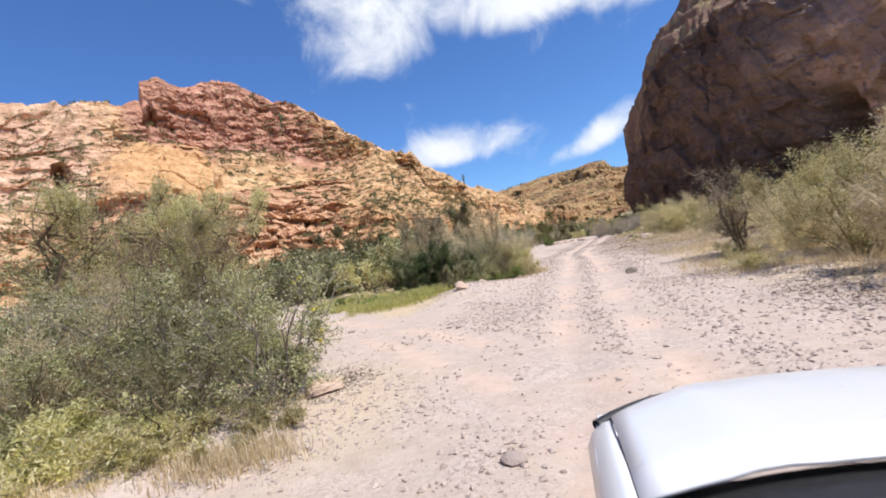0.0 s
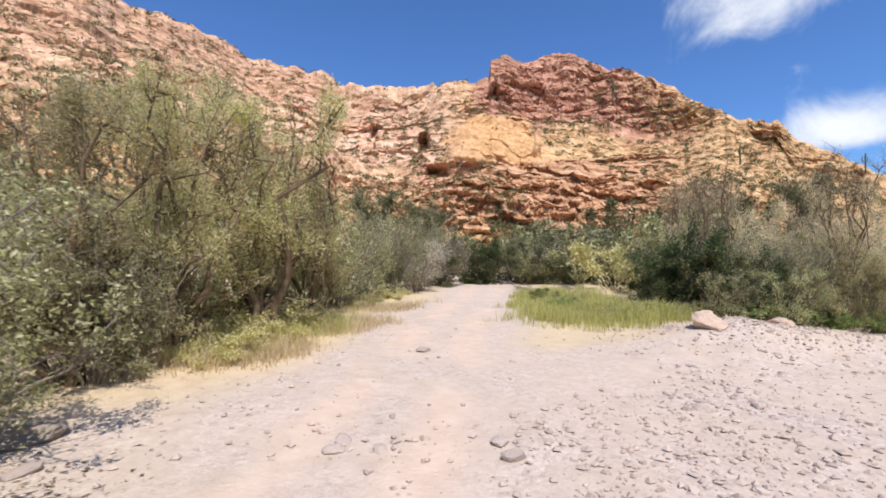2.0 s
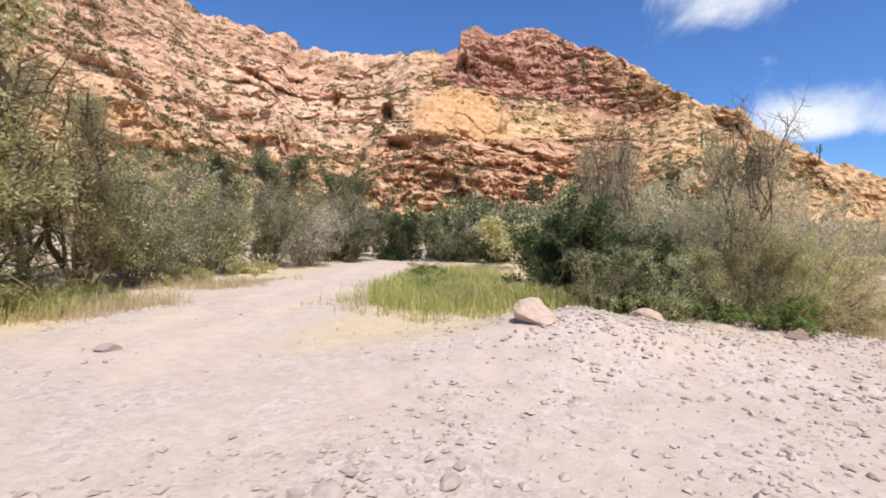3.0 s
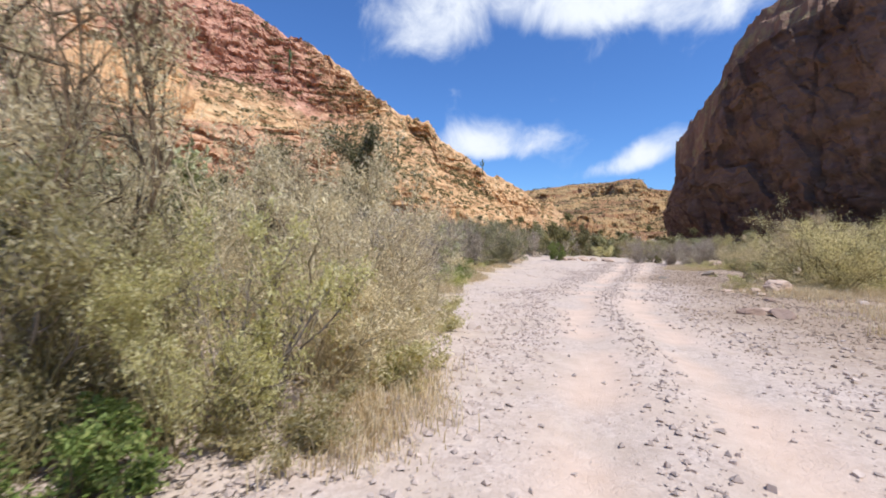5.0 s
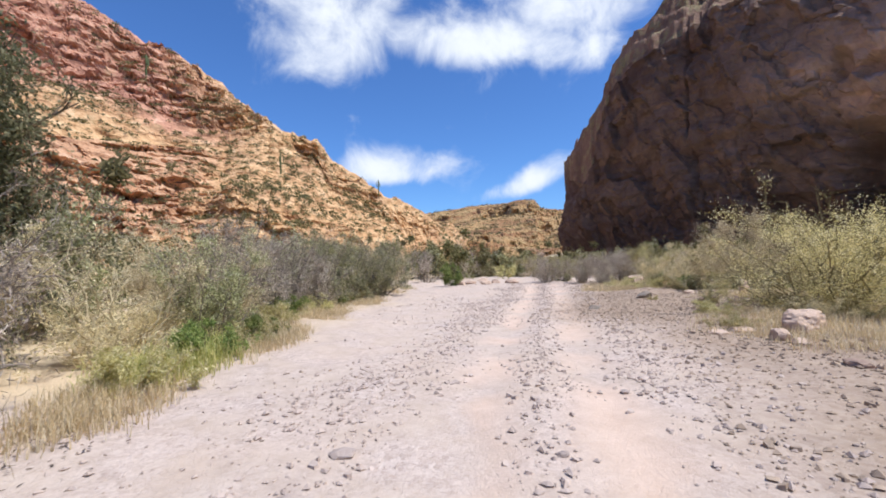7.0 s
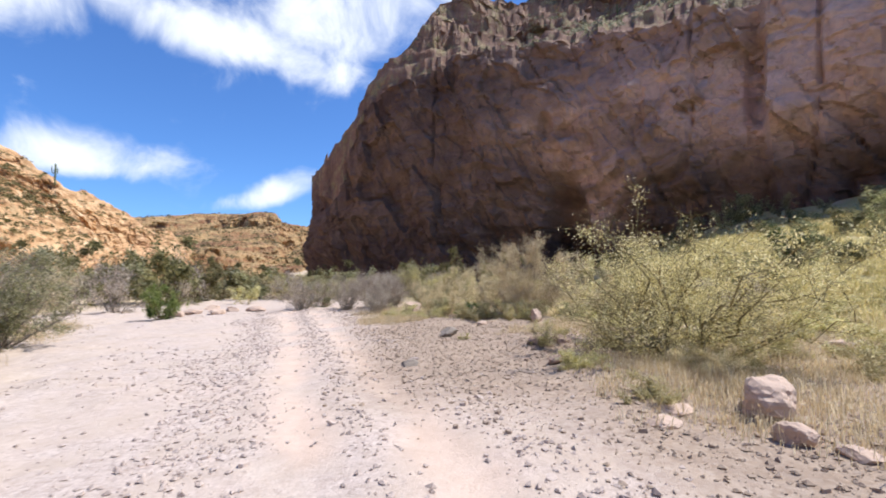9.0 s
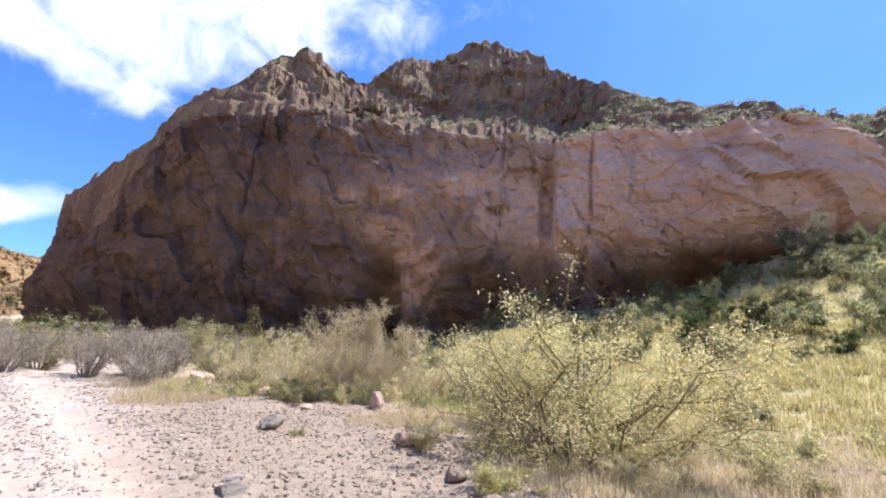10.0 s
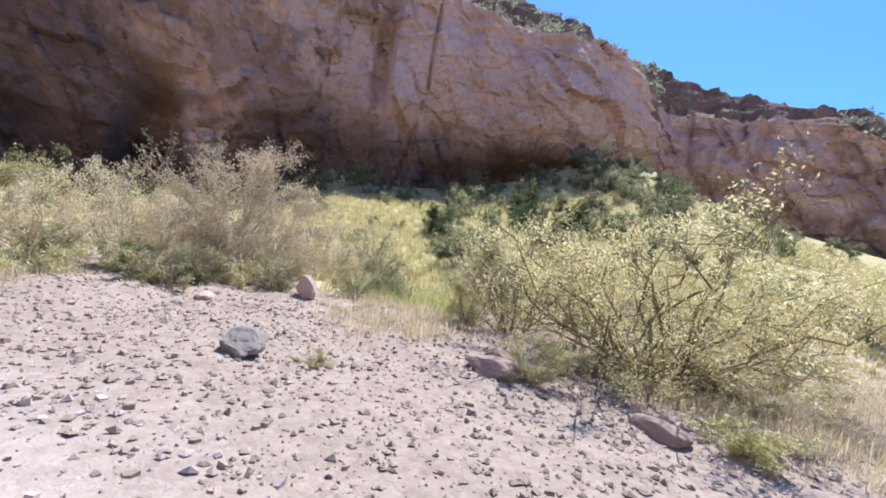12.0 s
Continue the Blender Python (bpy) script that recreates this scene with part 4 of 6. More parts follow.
def shrub(name, seed, H, R, stems, subs, twigs, count, leaf, bark, foliage, label, category="bush", upright=0.5, stem_r=0.03, skirt=0.35, group="shrubs lining the wash", clump=0.5, topped=0.0, kink=0.022):
    """A bush of many curved stems, forked into branches and twigs, with a crown of small leaves."""
    rs = np.random.RandomState(seed)
    n = stems
    az = rs.uniform(0, 2 * math.pi, n)
    rad = R * np.sqrt(rs.uniform(0.02, 1, n))
    hh = H * rs.uniform(0.70, 1.0, n) * np.sqrt(np.clip(1 - (rad / (R * 1.1)) ** 2 * (1 - upright), 0.1, 1))
    low = rs.uniform(size=n) < skirt                     # stems that arch out low over the ground
    hh = np.where(low, hh * rs.uniform(0.22, 0.6, n), hh)
    rad = np.where(low, R * rs.uniform(0.7, 1.05, n), rad)
    base = np.stack([np.cos(az) * rad * 0.14, np.sin(az) * rad * 0.14, np.full(n, -0.08)], 1)
    tip = np.stack([np.cos(az) * rad, np.sin(az) * rad, hh], 1)
    mid = base * 0.5 + tip * 0.5 + np.stack([-np.cos(az) * rad * 0.14, -np.sin(az) * rad * 0.14, hh * 0.12], 1) + rs.normal(size=(n, 3)) * 0.07 * H
    t = np.linspace(0, 1, 8)[None, :, None]
    P = base[:, None] * (1 - t) ** 2 + 2 * mid[:, None] * t * (1 - t) + tip[:, None] * t ** 2
    P[:, 1:-1] += rs.normal(size=(n, 6, 3)) * kink * H
    pieces = [tubes(P, stem_r * rs.uniform(0.6, 1.3, n), stem_r * 0.2, 5)]
    m = n * subs
    si = np.repeat(np.arange(n), subs)
    st = rs.uniform(0.10, 0.97, m)
    f = st * 7
    i0 = np.minimum(f.astype(int), 6)
    p0 = P[si, i0] * (1 - (f - i0))[:, None] + P[si, i0 + 1] * (f - i0)[:, None]
    tang = unit(P[si, i0 + 1] - P[si, i0])
    dirn = unit(tang * 0.6 + rs.normal(size=(m, 3)) * 0.8 + np.array([0, 0, 0.35 * upright]))
    ln_ = H * rs.uniform(0.12, 0.34, m)[:, None] * (1.15 - 0.6 * st)[:, None]
    t = np.linspace(0, 1, 4)[None, :, None]
    Q = p0[:, None] + dirn[:, None] * ln_[:, None] * t + rs.normal(size=(m, 4, 3)) * 0.012 * H * t
    Q[..., 2] = np.maximum(Q[..., 2], 0.04)
    pieces.append(tubes(Q, stem_r * 0.36, stem_r * 0.12, 3))
    k = m * twigs
    qi = np.repeat(np.arange(m), twigs)
    qt = rs.uniform(0.2, 1.0, k)
    f = qt * 3
    i0 = np.minimum(f.astype(int), 2)
    q0 = Q[qi, i0] * (1 - (f - i0))[:, None] + Q[qi, i0 + 1] * (f - i0)[:, None]
    dirn = unit(unit(Q[qi, i0 + 1] - Q[qi, i0]) * 0.6 + rs.normal(size=(k, 3)) * 0.8 + np.array([0, 0, 0.3 * upright]))
    tl = H * rs.uniform(0.05, 0.16, k)[:, None]
    t = np.linspace(0, 1, 3)[None, :, None]
    T = q0[:, None] + dirn[:, None] * tl[:, None] * t + rs.normal(size=(k, 3, 3)) * 0.006 * H * t
    T[..., 2] = np.maximum(T[..., 2], 0.03)
    pieces.append(tubes(T, stem_r * 0.14, stem_r * 0.06, 3))
    bv, bf = join(pieces)
    thing = new(name)
    part("trunk", mesh_np("trunk", bv, bf, [bark]), None, thing)
    # leaves sit in sprays round the twigs, some twigs fuller than others
    wgt = rs.uniform(0.15, 1, k) ** (1 / clump) * (0.12 + sstep(-0.25, 0.35, vnoise(T[:, 1] * (4.2 / H), seed)))
    wgt = wgt * (1 - topped + topped * sstep(0.25, 0.75, T[:, 1, 2] / H))
    ti = rs.choice(k, count, p=wgt / wgt.sum())
    lt = rs.uniform(0, 2, count)
    i0 = np.minimum(lt.astype(int), 1)
    pos = T[ti, i0] * (1 - (lt - i0))[:, None] + T[ti, i0 + 1] * (lt - i0)[:, None]
    pos += rs.normal(size=(count, 3)) * (0.45 * leaf[0] + 0.012 * H)
    pos[:, 2] = np.maximum(pos[:, 2], 0.02)
    lv, lf = leaves(rs, pos, leaf[0], leaf[1])
    part("crown", mesh_np("crown", lv, lf, [foliage], smooth=False), None, thing)
    return tagged(thing, label, category, group)


def plant(thing, places, seed=0):
    """Put a thing at the first place and copies of it at the others: x, y, size, height."""
    rs = random.Random(seed)
    for i, (x, y, s, h) in enumerate(places):
        m = pose(x, y, gz(x, y) - 0.03, 0, 0, rs.uniform(0, 360)) @ Matrix.Diagonal((s, s, h, 1))
        if i == 0:
            thing.matrix_basis = m
        else:
            k = thing.scale
            copy_thing(thing, m @ Matrix.Diagonal((1 / k.x, 1 / k.y, 1 / k.z, 1)))


GREY, BROWN, STRAW = M_BARK_GREY, M_BARK_BROWN, M_BARK_PALE
green_a = shrub("creosote_bush", 1, 3.3, 2.1, 22, 8, 4, 12000, (0.075, 0.034), GREY, M_LEAF_GREEN, "large grey-green leafy bush beside the gravel track")
green_b = shrub("creosote_bush", 2, 3.0, 2.2, 22, 8, 4, 12000, (0.07, 0.034), BROWN, M_LEAF_GREEN, "dense grey-green bush with brown stems beside the track")
dark_a = shrub("dark_green_bush", 3, 3.0, 1.7, 18, 8, 4, 9000, (0.10, 0.055), BROWN, M_LEAF_DARK, "rounded dark green leafy bush beside the wash")
dark_b = shrub("dark_olive_bush", 18, 3.2, 2.0, 16, 7, 4, 7000, (0.13, 0.065), BROWN, M_LEAF_OLIVE, "dense dark olive bush beyond the end of the track")
pale_a = shrub("yellow_green_shrub", 4, 3.4, 2.4, 22, 9, 6, 13000, (0.062, 0.024), M_BARK_OLIVE, M_LEAF_PALE, "airy yellow-green desert shrub with olive-brown twigs", upright=0.65, topped=0.5)
pale_b = shrub("yellow_green_shrub", 5, 2.6, 2.4, 20, 8, 5, 7500, (0.10, 0.034), GREY, M_LEAF_PALE, "spreading pale yellow-green desert shrub")
pale_c = shrub("yellow_green_shrub", 14, 3.9, 3.1, 34, 10, 7, 27000, (0.062, 0.020), M_BARK_OLIVE, M_LEAF_GOLD, "wide yellow-green desert shrub with bare brown stems below", upright=0.4, skirt=0.35, clump=0.6, topped=0.4, stem_r=0.030, kink=0.040)
dry_a = shrub("dry_shrub", 6, 3.4, 2.0, 22, 9, 5, 15000, (0.085, 0.023), STRAW, M_LEAF_DRY, "dry straw-coloured shrub with tangled twigs", upright=0.6)
bare_c = shrub("bare_bush", 16, 4.3, 1.3, 6, 12, 6, 3200, (0.10, 0.012), BROWN, M_TWIG_GREY, "dark leafless upright bush among dry straw-coloured scrub", upright=0.8, stem_r=0.075, skirt=0.1)
dry_c = shrub("dry_shrub", 15, 4.2, 3.0, 40, 9, 5, 36000, (0.085, 0.027), STRAW, M_LEAF_DRY, "wide domed straw-coloured shrub with a dense crown", upright=0.5, skirt=0.45)
dry_b = shrub("dry_shrub", 7, 2.8, 2.2, 20, 9, 5, 13000, (0.08, 0.022), STRAW, M_LEAF_DRY, "half-bare straw-brown shrub with tangled twigs")
grey_a = shrub("bare_grey_bush", 8, 2.6, 2.0, 22, 10, 6, 5500, (0.15, 0.014), GREY, M_TWIG_GREY, "leafless grey twiggy bush beside the wash")
tree_a = shrub("bare_tree", 9, 5.2, 1.9, 8, 11, 7, 10000, (0.12, 0.013), BROWN, M_LEAF_DRY, "tall half-bare brown desert tree with upright limbs", "tree", 0.8, 0.06, 0.0, "trees beside the wash", kink=0.045)
tree_b = shrub("palo_verde_tree", 10, 5.0, 1.9, 7, 10, 5, 17000, (0.10, 0.022), BROWN, M_LEAF_PALE, "tall wispy yellow-green desert tree with forking brown limbs", "tree", 0.9, 0.075, 0.0, "trees beside the wash", topped=0.35, kink=0.04)
low_a = shrub("low_green_bush", 11, 1.0, 1.0, 16, 7, 4, 5000, (0.07, 0.036), BROWN, M_LEAF_BRIGHT, "low fresh-green leafy bush on the wash", stem_r=0.012)
low_b = shrub("low_yellow_bush", 12, 1.0, 1.1, 16, 7, 4, 4500, (0.09, 0.03), STRAW, M_LEAF_PALE, "low yellow-green scrub at the edge of the wash", stem_r=0.012)

plant(green_a, [(-11.5, -15.3, 1.0, 1.0), (-14.2, -15.0, 1.0, 1.05), (-17.0, -15.3, 1.1, 1.05), (-13.9, -12.8, 0.75, 0.85), (-16.4, -12.2, 1.05, 1.15), (-8.9, 4.0, 0.75, 0.95),
                (-19.6, -12.6, 1.2, 1.2), (-9.0, 21.9, 1.2, 1.75), (-1.5, 28.6, 1.1, 1.2), (-0.3, 31.4, 1.1, 1.15), (0.9, 34.4, 1.0, 1.05), (-2.9, 28.0, 1.1, 1.25), (-3.6, 20.4, 0.8, 0.95), (-1.8, 30.6, 0.8, 1.0), (-0.6, 33.6, 0.9, 1.0), (-18.9, -5.2, 1.05, 1.35), (-20.8, -2.4, 1.0, 1.4), (-22.8, 0.8, 1.0, 1.4), (-25.4, 4.6, 1.1, 1.5), (-28.5, 8.0, 1.2, 1.5), (-22.4, -5.4, 1.2, 1.5), (-9.6, 5.0, 1.0, 1.0), (-6.5, 2.5, 0.62, 0.85), (-0.4, 37.0, 1.1, 1.2), (19.6, 35.8, 0.6, 0.6), (-5.9, 2.6, 0.6, 0.78), (-7.3, 3.4, 0.8, 1.0)], 1)
plant(green_b, [(-12.6, -16.9, 0.66, 0.55), (-15.6, -17.2, 0.88, 0.72), (-18.9, -17, 0.97, 0.85), (-17.6, -8.9, 0.84, 0.94), (-20.4, -9.4, 0.97, 0.98), (-1.7, 33, 0.97, 1.1), (-21.6, -2.6, 0.79, 0.77), (17.5, 46.5, 0.88, 0.77), (-3.8, 31, 1.06, 1.19), (-6.3, 0.9, 0.55, 0.59), (-7.7, 0.5, 0.53, 0.56), (-22.4, -15, 1.14, 1.02), (21.4, 25.2, 0.57, 0.51), (18.9, 28.0, 0.45, 0.34), (19.0, 25.8, 0.4, 0.3), (20.2, 24.4, 0.4, 0.3), (18.0, 29.6, 0.4, 0.3), (17.2, 32.6, 0.45, 0.35)], 2)
plant(dark_a, [(-8.3, 1.9, 1.05, 1.1), (-9.9, 2.0, 0.75, 0.85), (-7.0, 1.9, 0.6, 0.7), (-10.9, 5.4, 0.8, 0.9), (-24.2, 11.0, 1.3, 1.2), (41.0, 14.0, 0.95, 0.8), (40.0, 10.2, 1.0, 0.85), (37.0, 21.5, 0.9, 0.8), (46.0, 12.5, 1.2, 1.0), (33.0, 8.0, 0.6, 0.5), (-21.5, 17.5, 1.5, 1.2), (-11.4, 8.2, 0.9, 1.0)], 3)
tree_c = shrub("mesquite_tree", 17, 6.6, 1.7, 6, 12, 6, 19000, (0.13, 0.06), BROWN, M_LEAF_OLIVE, "tall dark green leafy tree behind the roadside scrub", "tree", 0.9, 0.08, 0.0, "trees beside the wash")
grey_d = shrub("grey_green_tree", 19, 5.6, 3.0, 14, 8, 4, 9000, (0.16, 0.075), BROWN, M_LEAF_CREST, "broad grey-green tree against the foot of the cliff", "tree", 0.4, 0.06, 0.2, "shrubs of the talus slope")
plant(tree_c, [(-6.5, 17.9, 0.85, 1.0), (-31.5, 6.6, 1.3, 1.0), (-29.0, 10.5, 1.2, 0.9), (-34.0, 4.0, 1.3, 0.95)], 45)
plant(dark_b, [(-24.4, 7.2, 1.0, 1.05), (-21.6, 12.4, 1.1, 1.15), (-18.6, 13.6, 1.2, 1.1), (-15.4, 14.8, 1.2, 1.1), (-26.6, 11.8, 1.2, 1.2), (-23.4, 15.4, 1.3, 1.3), (52.0, 0.0, 1.0, 0.8), (48.5, -3.0, 0.9, 0.8), (56.0, -3.5, 1.1, 1.0), (60.0, 1.0, 1.2, 1.0)], 46)
plant(grey_d, [(56.0, 1.6, 1.0, 1.0)], 47)
plant(pale_c, [(14.3, 19.8, 1.25, 1.08)], 44)
plant(pale_a, [(17.6, 21.6, 0.9, 0.85), (-5.0, 1.9, 0.55, 0.64), (-4.2, 2.6, 0.5, 0.6), (4.8, -10.6, 1.1, 1.15), (6.6, -6.6, 1.1, 1.15), (21.0, 38.0, 1.0, 0.85), (20.5, 6.4, 0.8, 0.7)], 4)
plant(pale_b, [(-5.3, 2.4, 0.62, 0.9), (-4, 3.3, 0.55, 0.81), (8.6, -2.6, 0.78, 0.95), (9.6, 3.2, 0.78, 0.9), (6.4, -17.5, 0.94, 1.19), (26, 25.5, 0.78, 0.95), (10.4, -6, 0.94, 1.14), (24.5, 34, 0.78, 0.85), (11.6, 8.2, 0.7, 0.76), (12.6, 1, 0.94, 1.14), (15.4, 6.2, 0.94, 1.04), (18.4, 22.6, 0.55, 0.57), (12.8, 22.9, 0.35, 0.28)], 5)
plant(dry_c, [(20.8, 29.8, 1.0, 1.0), (8.4, -10.6, 1.05, 1.15), (10.6, -8.0, 0.9, 1.1)], 42)
plant(bare_c, [(4.7, -5.2, 1.0, 1.0)], 43)
plant(dry_a, [(6.0, -13.5, 1.2, 1.3), (-5.2, 3.4, 0.7, 0.9), (5.2, -7.4, 0.8, 0.8), (-15.6, -15.9, 0.8, 1.0), (-3.2, 5.6, 0.6, 0.7), (-3.0, 8.0, 0.6, 0.7), (-3.8, 4.7, 0.8, 1.05), (-3.6, 6.9, 0.9, 1.1), (23.2, 27.4, 1.0, 1.0), (-6.4, 7.6, 1.0, 1.25), (-5.9, 10.4, 1.0, 1.25), (-6.4, 4.9, 0.9, 1.1), (-4.6, 18.6, 0.9, 0.9), (18.6, 31.4, 0.7, 0.8)], 6)
plant(dry_b, [(3.2, -14.4, 0.9, 1.15), (7.4, -4.2, 0.9, 1.0), (-18.0, -13.8, 1.0, 1.1), (12.6, 18.6, 0.45, 0.3), (-4.2, 21.8, 1.0, 1.1), (-6.0, 13.2, 1.0, 1.2), (-6.0, 26.0, 1.3, 1.45), (18.4, 33.4, 0.8, 0.8), (0.9, 43.0, 1.2, 1.3), (-0.9, 35.2, 1.0, 1.2), (-7.2, 17.0, 1.0, 1.1), (22.4, 31.6, 1.0, 1.0), (20.6, 36.6, 0.9, 0.9), (23.4, 34.6, 1.0, 1.1)], 7)
plant(grey_a, [(-3.7, 9.6, 0.9, 1.05), (-3.7, 11.5, 0.8, 0.95), (-4.3, 13.5, 0.95, 1.15), (-3.4, 23.0, 0.9, 1.1), (-2.5, 25.8, 0.9, 1.2), (-1.6, 27.4, 0.7, 0.9), (0.6, 35.4, 0.9, 1.0), (-4.3, 25.2, 1.15, 1.5), (15.2, 44.6, 1.0, 0.9), (-23.0, 3.0, 1.2, 1.2), (19.0, 41.4, 1.0, 0.9), (-25, 7, 1.2, 1.3), (23.0, 21.0, 0.9, 0.8), (17.6, 38.6, 0.9, 0.95), (19.6, 40.2, 1.0, 0.95), (17.0, 41.6, 0.9, 0.9), (21.6, 42.6, 1.1, 1.0), (16.4, 37.2, 0.6, 0.6), (-6.2, 15.6, 1.0, 1.1), (-2.4, 30.4, 1.0, 1.4)], 8)
plant(tree_a, [(-5.1, 3.1, 0.55, 0.98), (-8.5, 4.3, 0.65, 1.05), (-5.8, 8.6, 0.6, 0.85), (-10.5, 7.2, 0.8, 1.15), (-28, 9, 1.0, 0.9), (-3.6, 29.0, 0.6, 0.55)], 9)
plant(tree_b, [(-16.0, -9.2, 1.2, 1.2), (-15.0, -11.4, 0.9, 1.05), (-18.6, -11.0, 1.3, 1.3), (-17.6, -6.8, 0.9, 1.0), (-20.2, -7.6, 1.0, 1.15), (-14.0, -13.2, 0.8, 0.95)], 10)
plant(low_a, [(6.4, 41.4, 1.1, 1.8), (-2.6, 18.0, 0.9, 0.8), (-2.4, 24.6, 0.9, 0.8), (-1.2, 29.0, 0.9, 0.8), (-12.4, 0.4, 0.9, 0.5), (-14.8, 3.0, 1.0, 0.6), (-4.3, 1.7, 0.8, 0.7), (-5.6, 1.6, 0.9, 0.7), (-2.1, 20.2, 0.7, 0.6), (-7.2, 0.9, 0.8, 0.6), (18.0, 31.2, 0.9, 0.7), (-3.2, 26.0, 0.8, 0.8)], 11)
plant(low_b, [(-13.3, -17.4, 1.1, 1.0), (-15.4, -18.0, 1.2, 1.0), (-12.3, -17.7, 1.0, 1.0), (-14.3, -18.2, 1.1, 1.2), (-16.6, -18.6, 1.2, 1.2), (17.2, 30.0, 0.9, 0.9), (18.9, 28.9, 1.0, 1.1), (16.4, 32.2, 0.9, 0.8), (-16.9, -7.4, 1.0, 0.8), (-18.6, -4.2, 1.0, 0.8), (-15.0, -9.4, 1.0, 0.8), (-20.4, -1.0, 1.0, 0.8), (-14.0, -11.2, 0.8, 0.7), (-11.0, -16.9, 0.8, 0.7), (-14.6, -10.6, 1.0, 0.7), (-16.0, -8.0, 1.0, 0.7), (-3.4, 2.9, 0.7, 0.6), (-2.7, 5.0, 0.8, 0.8), (-2.6, 8.2, 0.8, 0.8), (-2.8, 16.2, 0.9, 0.9), (-2.2, 22.2, 0.9, 0.7), (-1.6, 25.8, 0.9, 0.8), (-0.4, 31.2, 0.9, 0.7), (-11.2, -0.6, 0.8, 0.5), (-13.4, 1.8, 0.9, 0.6), (-10.4, 0.8, 0.8, 0.6), (-16.4, 4.8, 1.0, 0.6), (-2.2, 19.4, 0.7, 0.6),
              (-3.0, 23.2, 0.9, 0.7), (15.6, 33.8, 1.0, 0.8), (14.0, 21.6, 0.8, 0.6), (11.2, 20.6, 0.7, 0.5), (9.8, 18.6, 0.6, 0.5), (3.6, -6.6, 0.9, 0.8), (2.4, -9.4, 0.9, 0.7), (13.4, 18.6, 1.0, 0.8), (15.6, 18.2, 0.9, 0.8), (16.8, 16.2, 1.1, 0.9), (14.4, 16.0, 0.8, 0.7), (18.6, 15.0, 1.2, 1.0), (20.4, 17.8, 1.1, 0.9), (17.4, 12.6, 1.0, 0.8), (20.8, 11.6, 1.2, 1.0), (22.6, 15.2, 1.2, 1.0), (18.8, 19.2, 1.0, 0.9), (21.6, 20.6, 1.1, 0.9), (24.6, 18.4, 1.1, 0.9), (12.6, 26.0, 0.25, 0.25), (-9.4, 1.2, 0.9, 0.6)], 12)

# yellow blossoms among the leaves of the nearest bush
def blossoms(spots, seed):
    rs = np.random.RandomState(seed)
    pos = np.concatenate([np.array(p) + rs.normal(size=(12, 3)) * 0.05 for p in spots])
    v, f = leaves(rs, pos, 0.045, 0.04)
    ob = new("yellow_blossoms", mesh_np("yellow_blossoms", v, f, [M_FLOWER], smooth=False))
    tagged(ob, "small bright yellow blossoms scattered over a bush", "flowers", kind="stuff")


blossoms(((-10.49, -15.08, 1.72), (-10.46, -15.32, 1.04), (-10.7, -15.3, 2.4), (-10.42, -15.05, 1.29)), 80)

# scrub further off, along the valley floor and the foot of the hills
far_green = shrub("valley_bush", 21, 3.0, 2.2, 10, 4, 2, 1700, (0.22, 0.10), BROWN, M_LEAF_GREEN, "grey-green bush on the valley floor", group="scrub of the valley floor")
far_dark = shrub("valley_bush", 22, 3.4, 2.4, 10, 4, 2, 1800, (0.22, 0.11), BROWN, M_LEAF_HILL, "dark olive bush on the valley floor", group="scrub of the valley floor")
far_grey = shrub("valley_bush", 23, 2.8, 2.2, 12, 5, 2, 1800, (0.26, 0.03), GREY, M_TWIG_GREY, "bare grey bush on the valley floor", group="scrub of the valley floor")
far_pale = shrub("valley_bush", 24, 2.2, 2.2, 10, 4, 2, 1600, (0.20, 0.07), STRAW, M_LEAF_PALE, "yellow-green bush on the valley floor", group="scrub of the valley floor")


slope_olive = shrub("slope_shrub", 25, 3.0, 2.2, 10, 4, 2, 1900, (0.20, 0.09), BROWN, M_LEAF_OLIVE, "olive shrub on the sunlit talus slope", group="shrubs of the talus slope")
slope_pale = shrub("slope_shrub", 26, 2.6, 2.2, 10, 4, 2, 1800, (0.19, 0.06), BROWN, M_LEAF_GREEN, "grey-green shrub on the sunlit talus slope", group="shrubs of the talus slope")


def strew(kinds, count, x0, x1, y0, y1, s0, s1, seed, clear=4.5):
    """Scatter bushes over a stretch of the plan, clear of both tracks."""
    rs = random.Random(seed)
    spots = {i: [] for i in range(len(kinds))}
    while count:
        x, y = rs.uniform(x0, x1), rs.uniform(y0, y1)
        if min(abs(to_line(np.array([x]), np.array([y]), ROAD)[0]), abs(to_line(np.array([x]), np.array([y]), TRACK)[0])) < clear:
            continue
        s = rs.uniform(s0, s1)
        spots[rs.randrange(len(kinds))].append((x, y, s, s * rs.uniform(0.8, 1.2)))
        count -= 1
    return spots


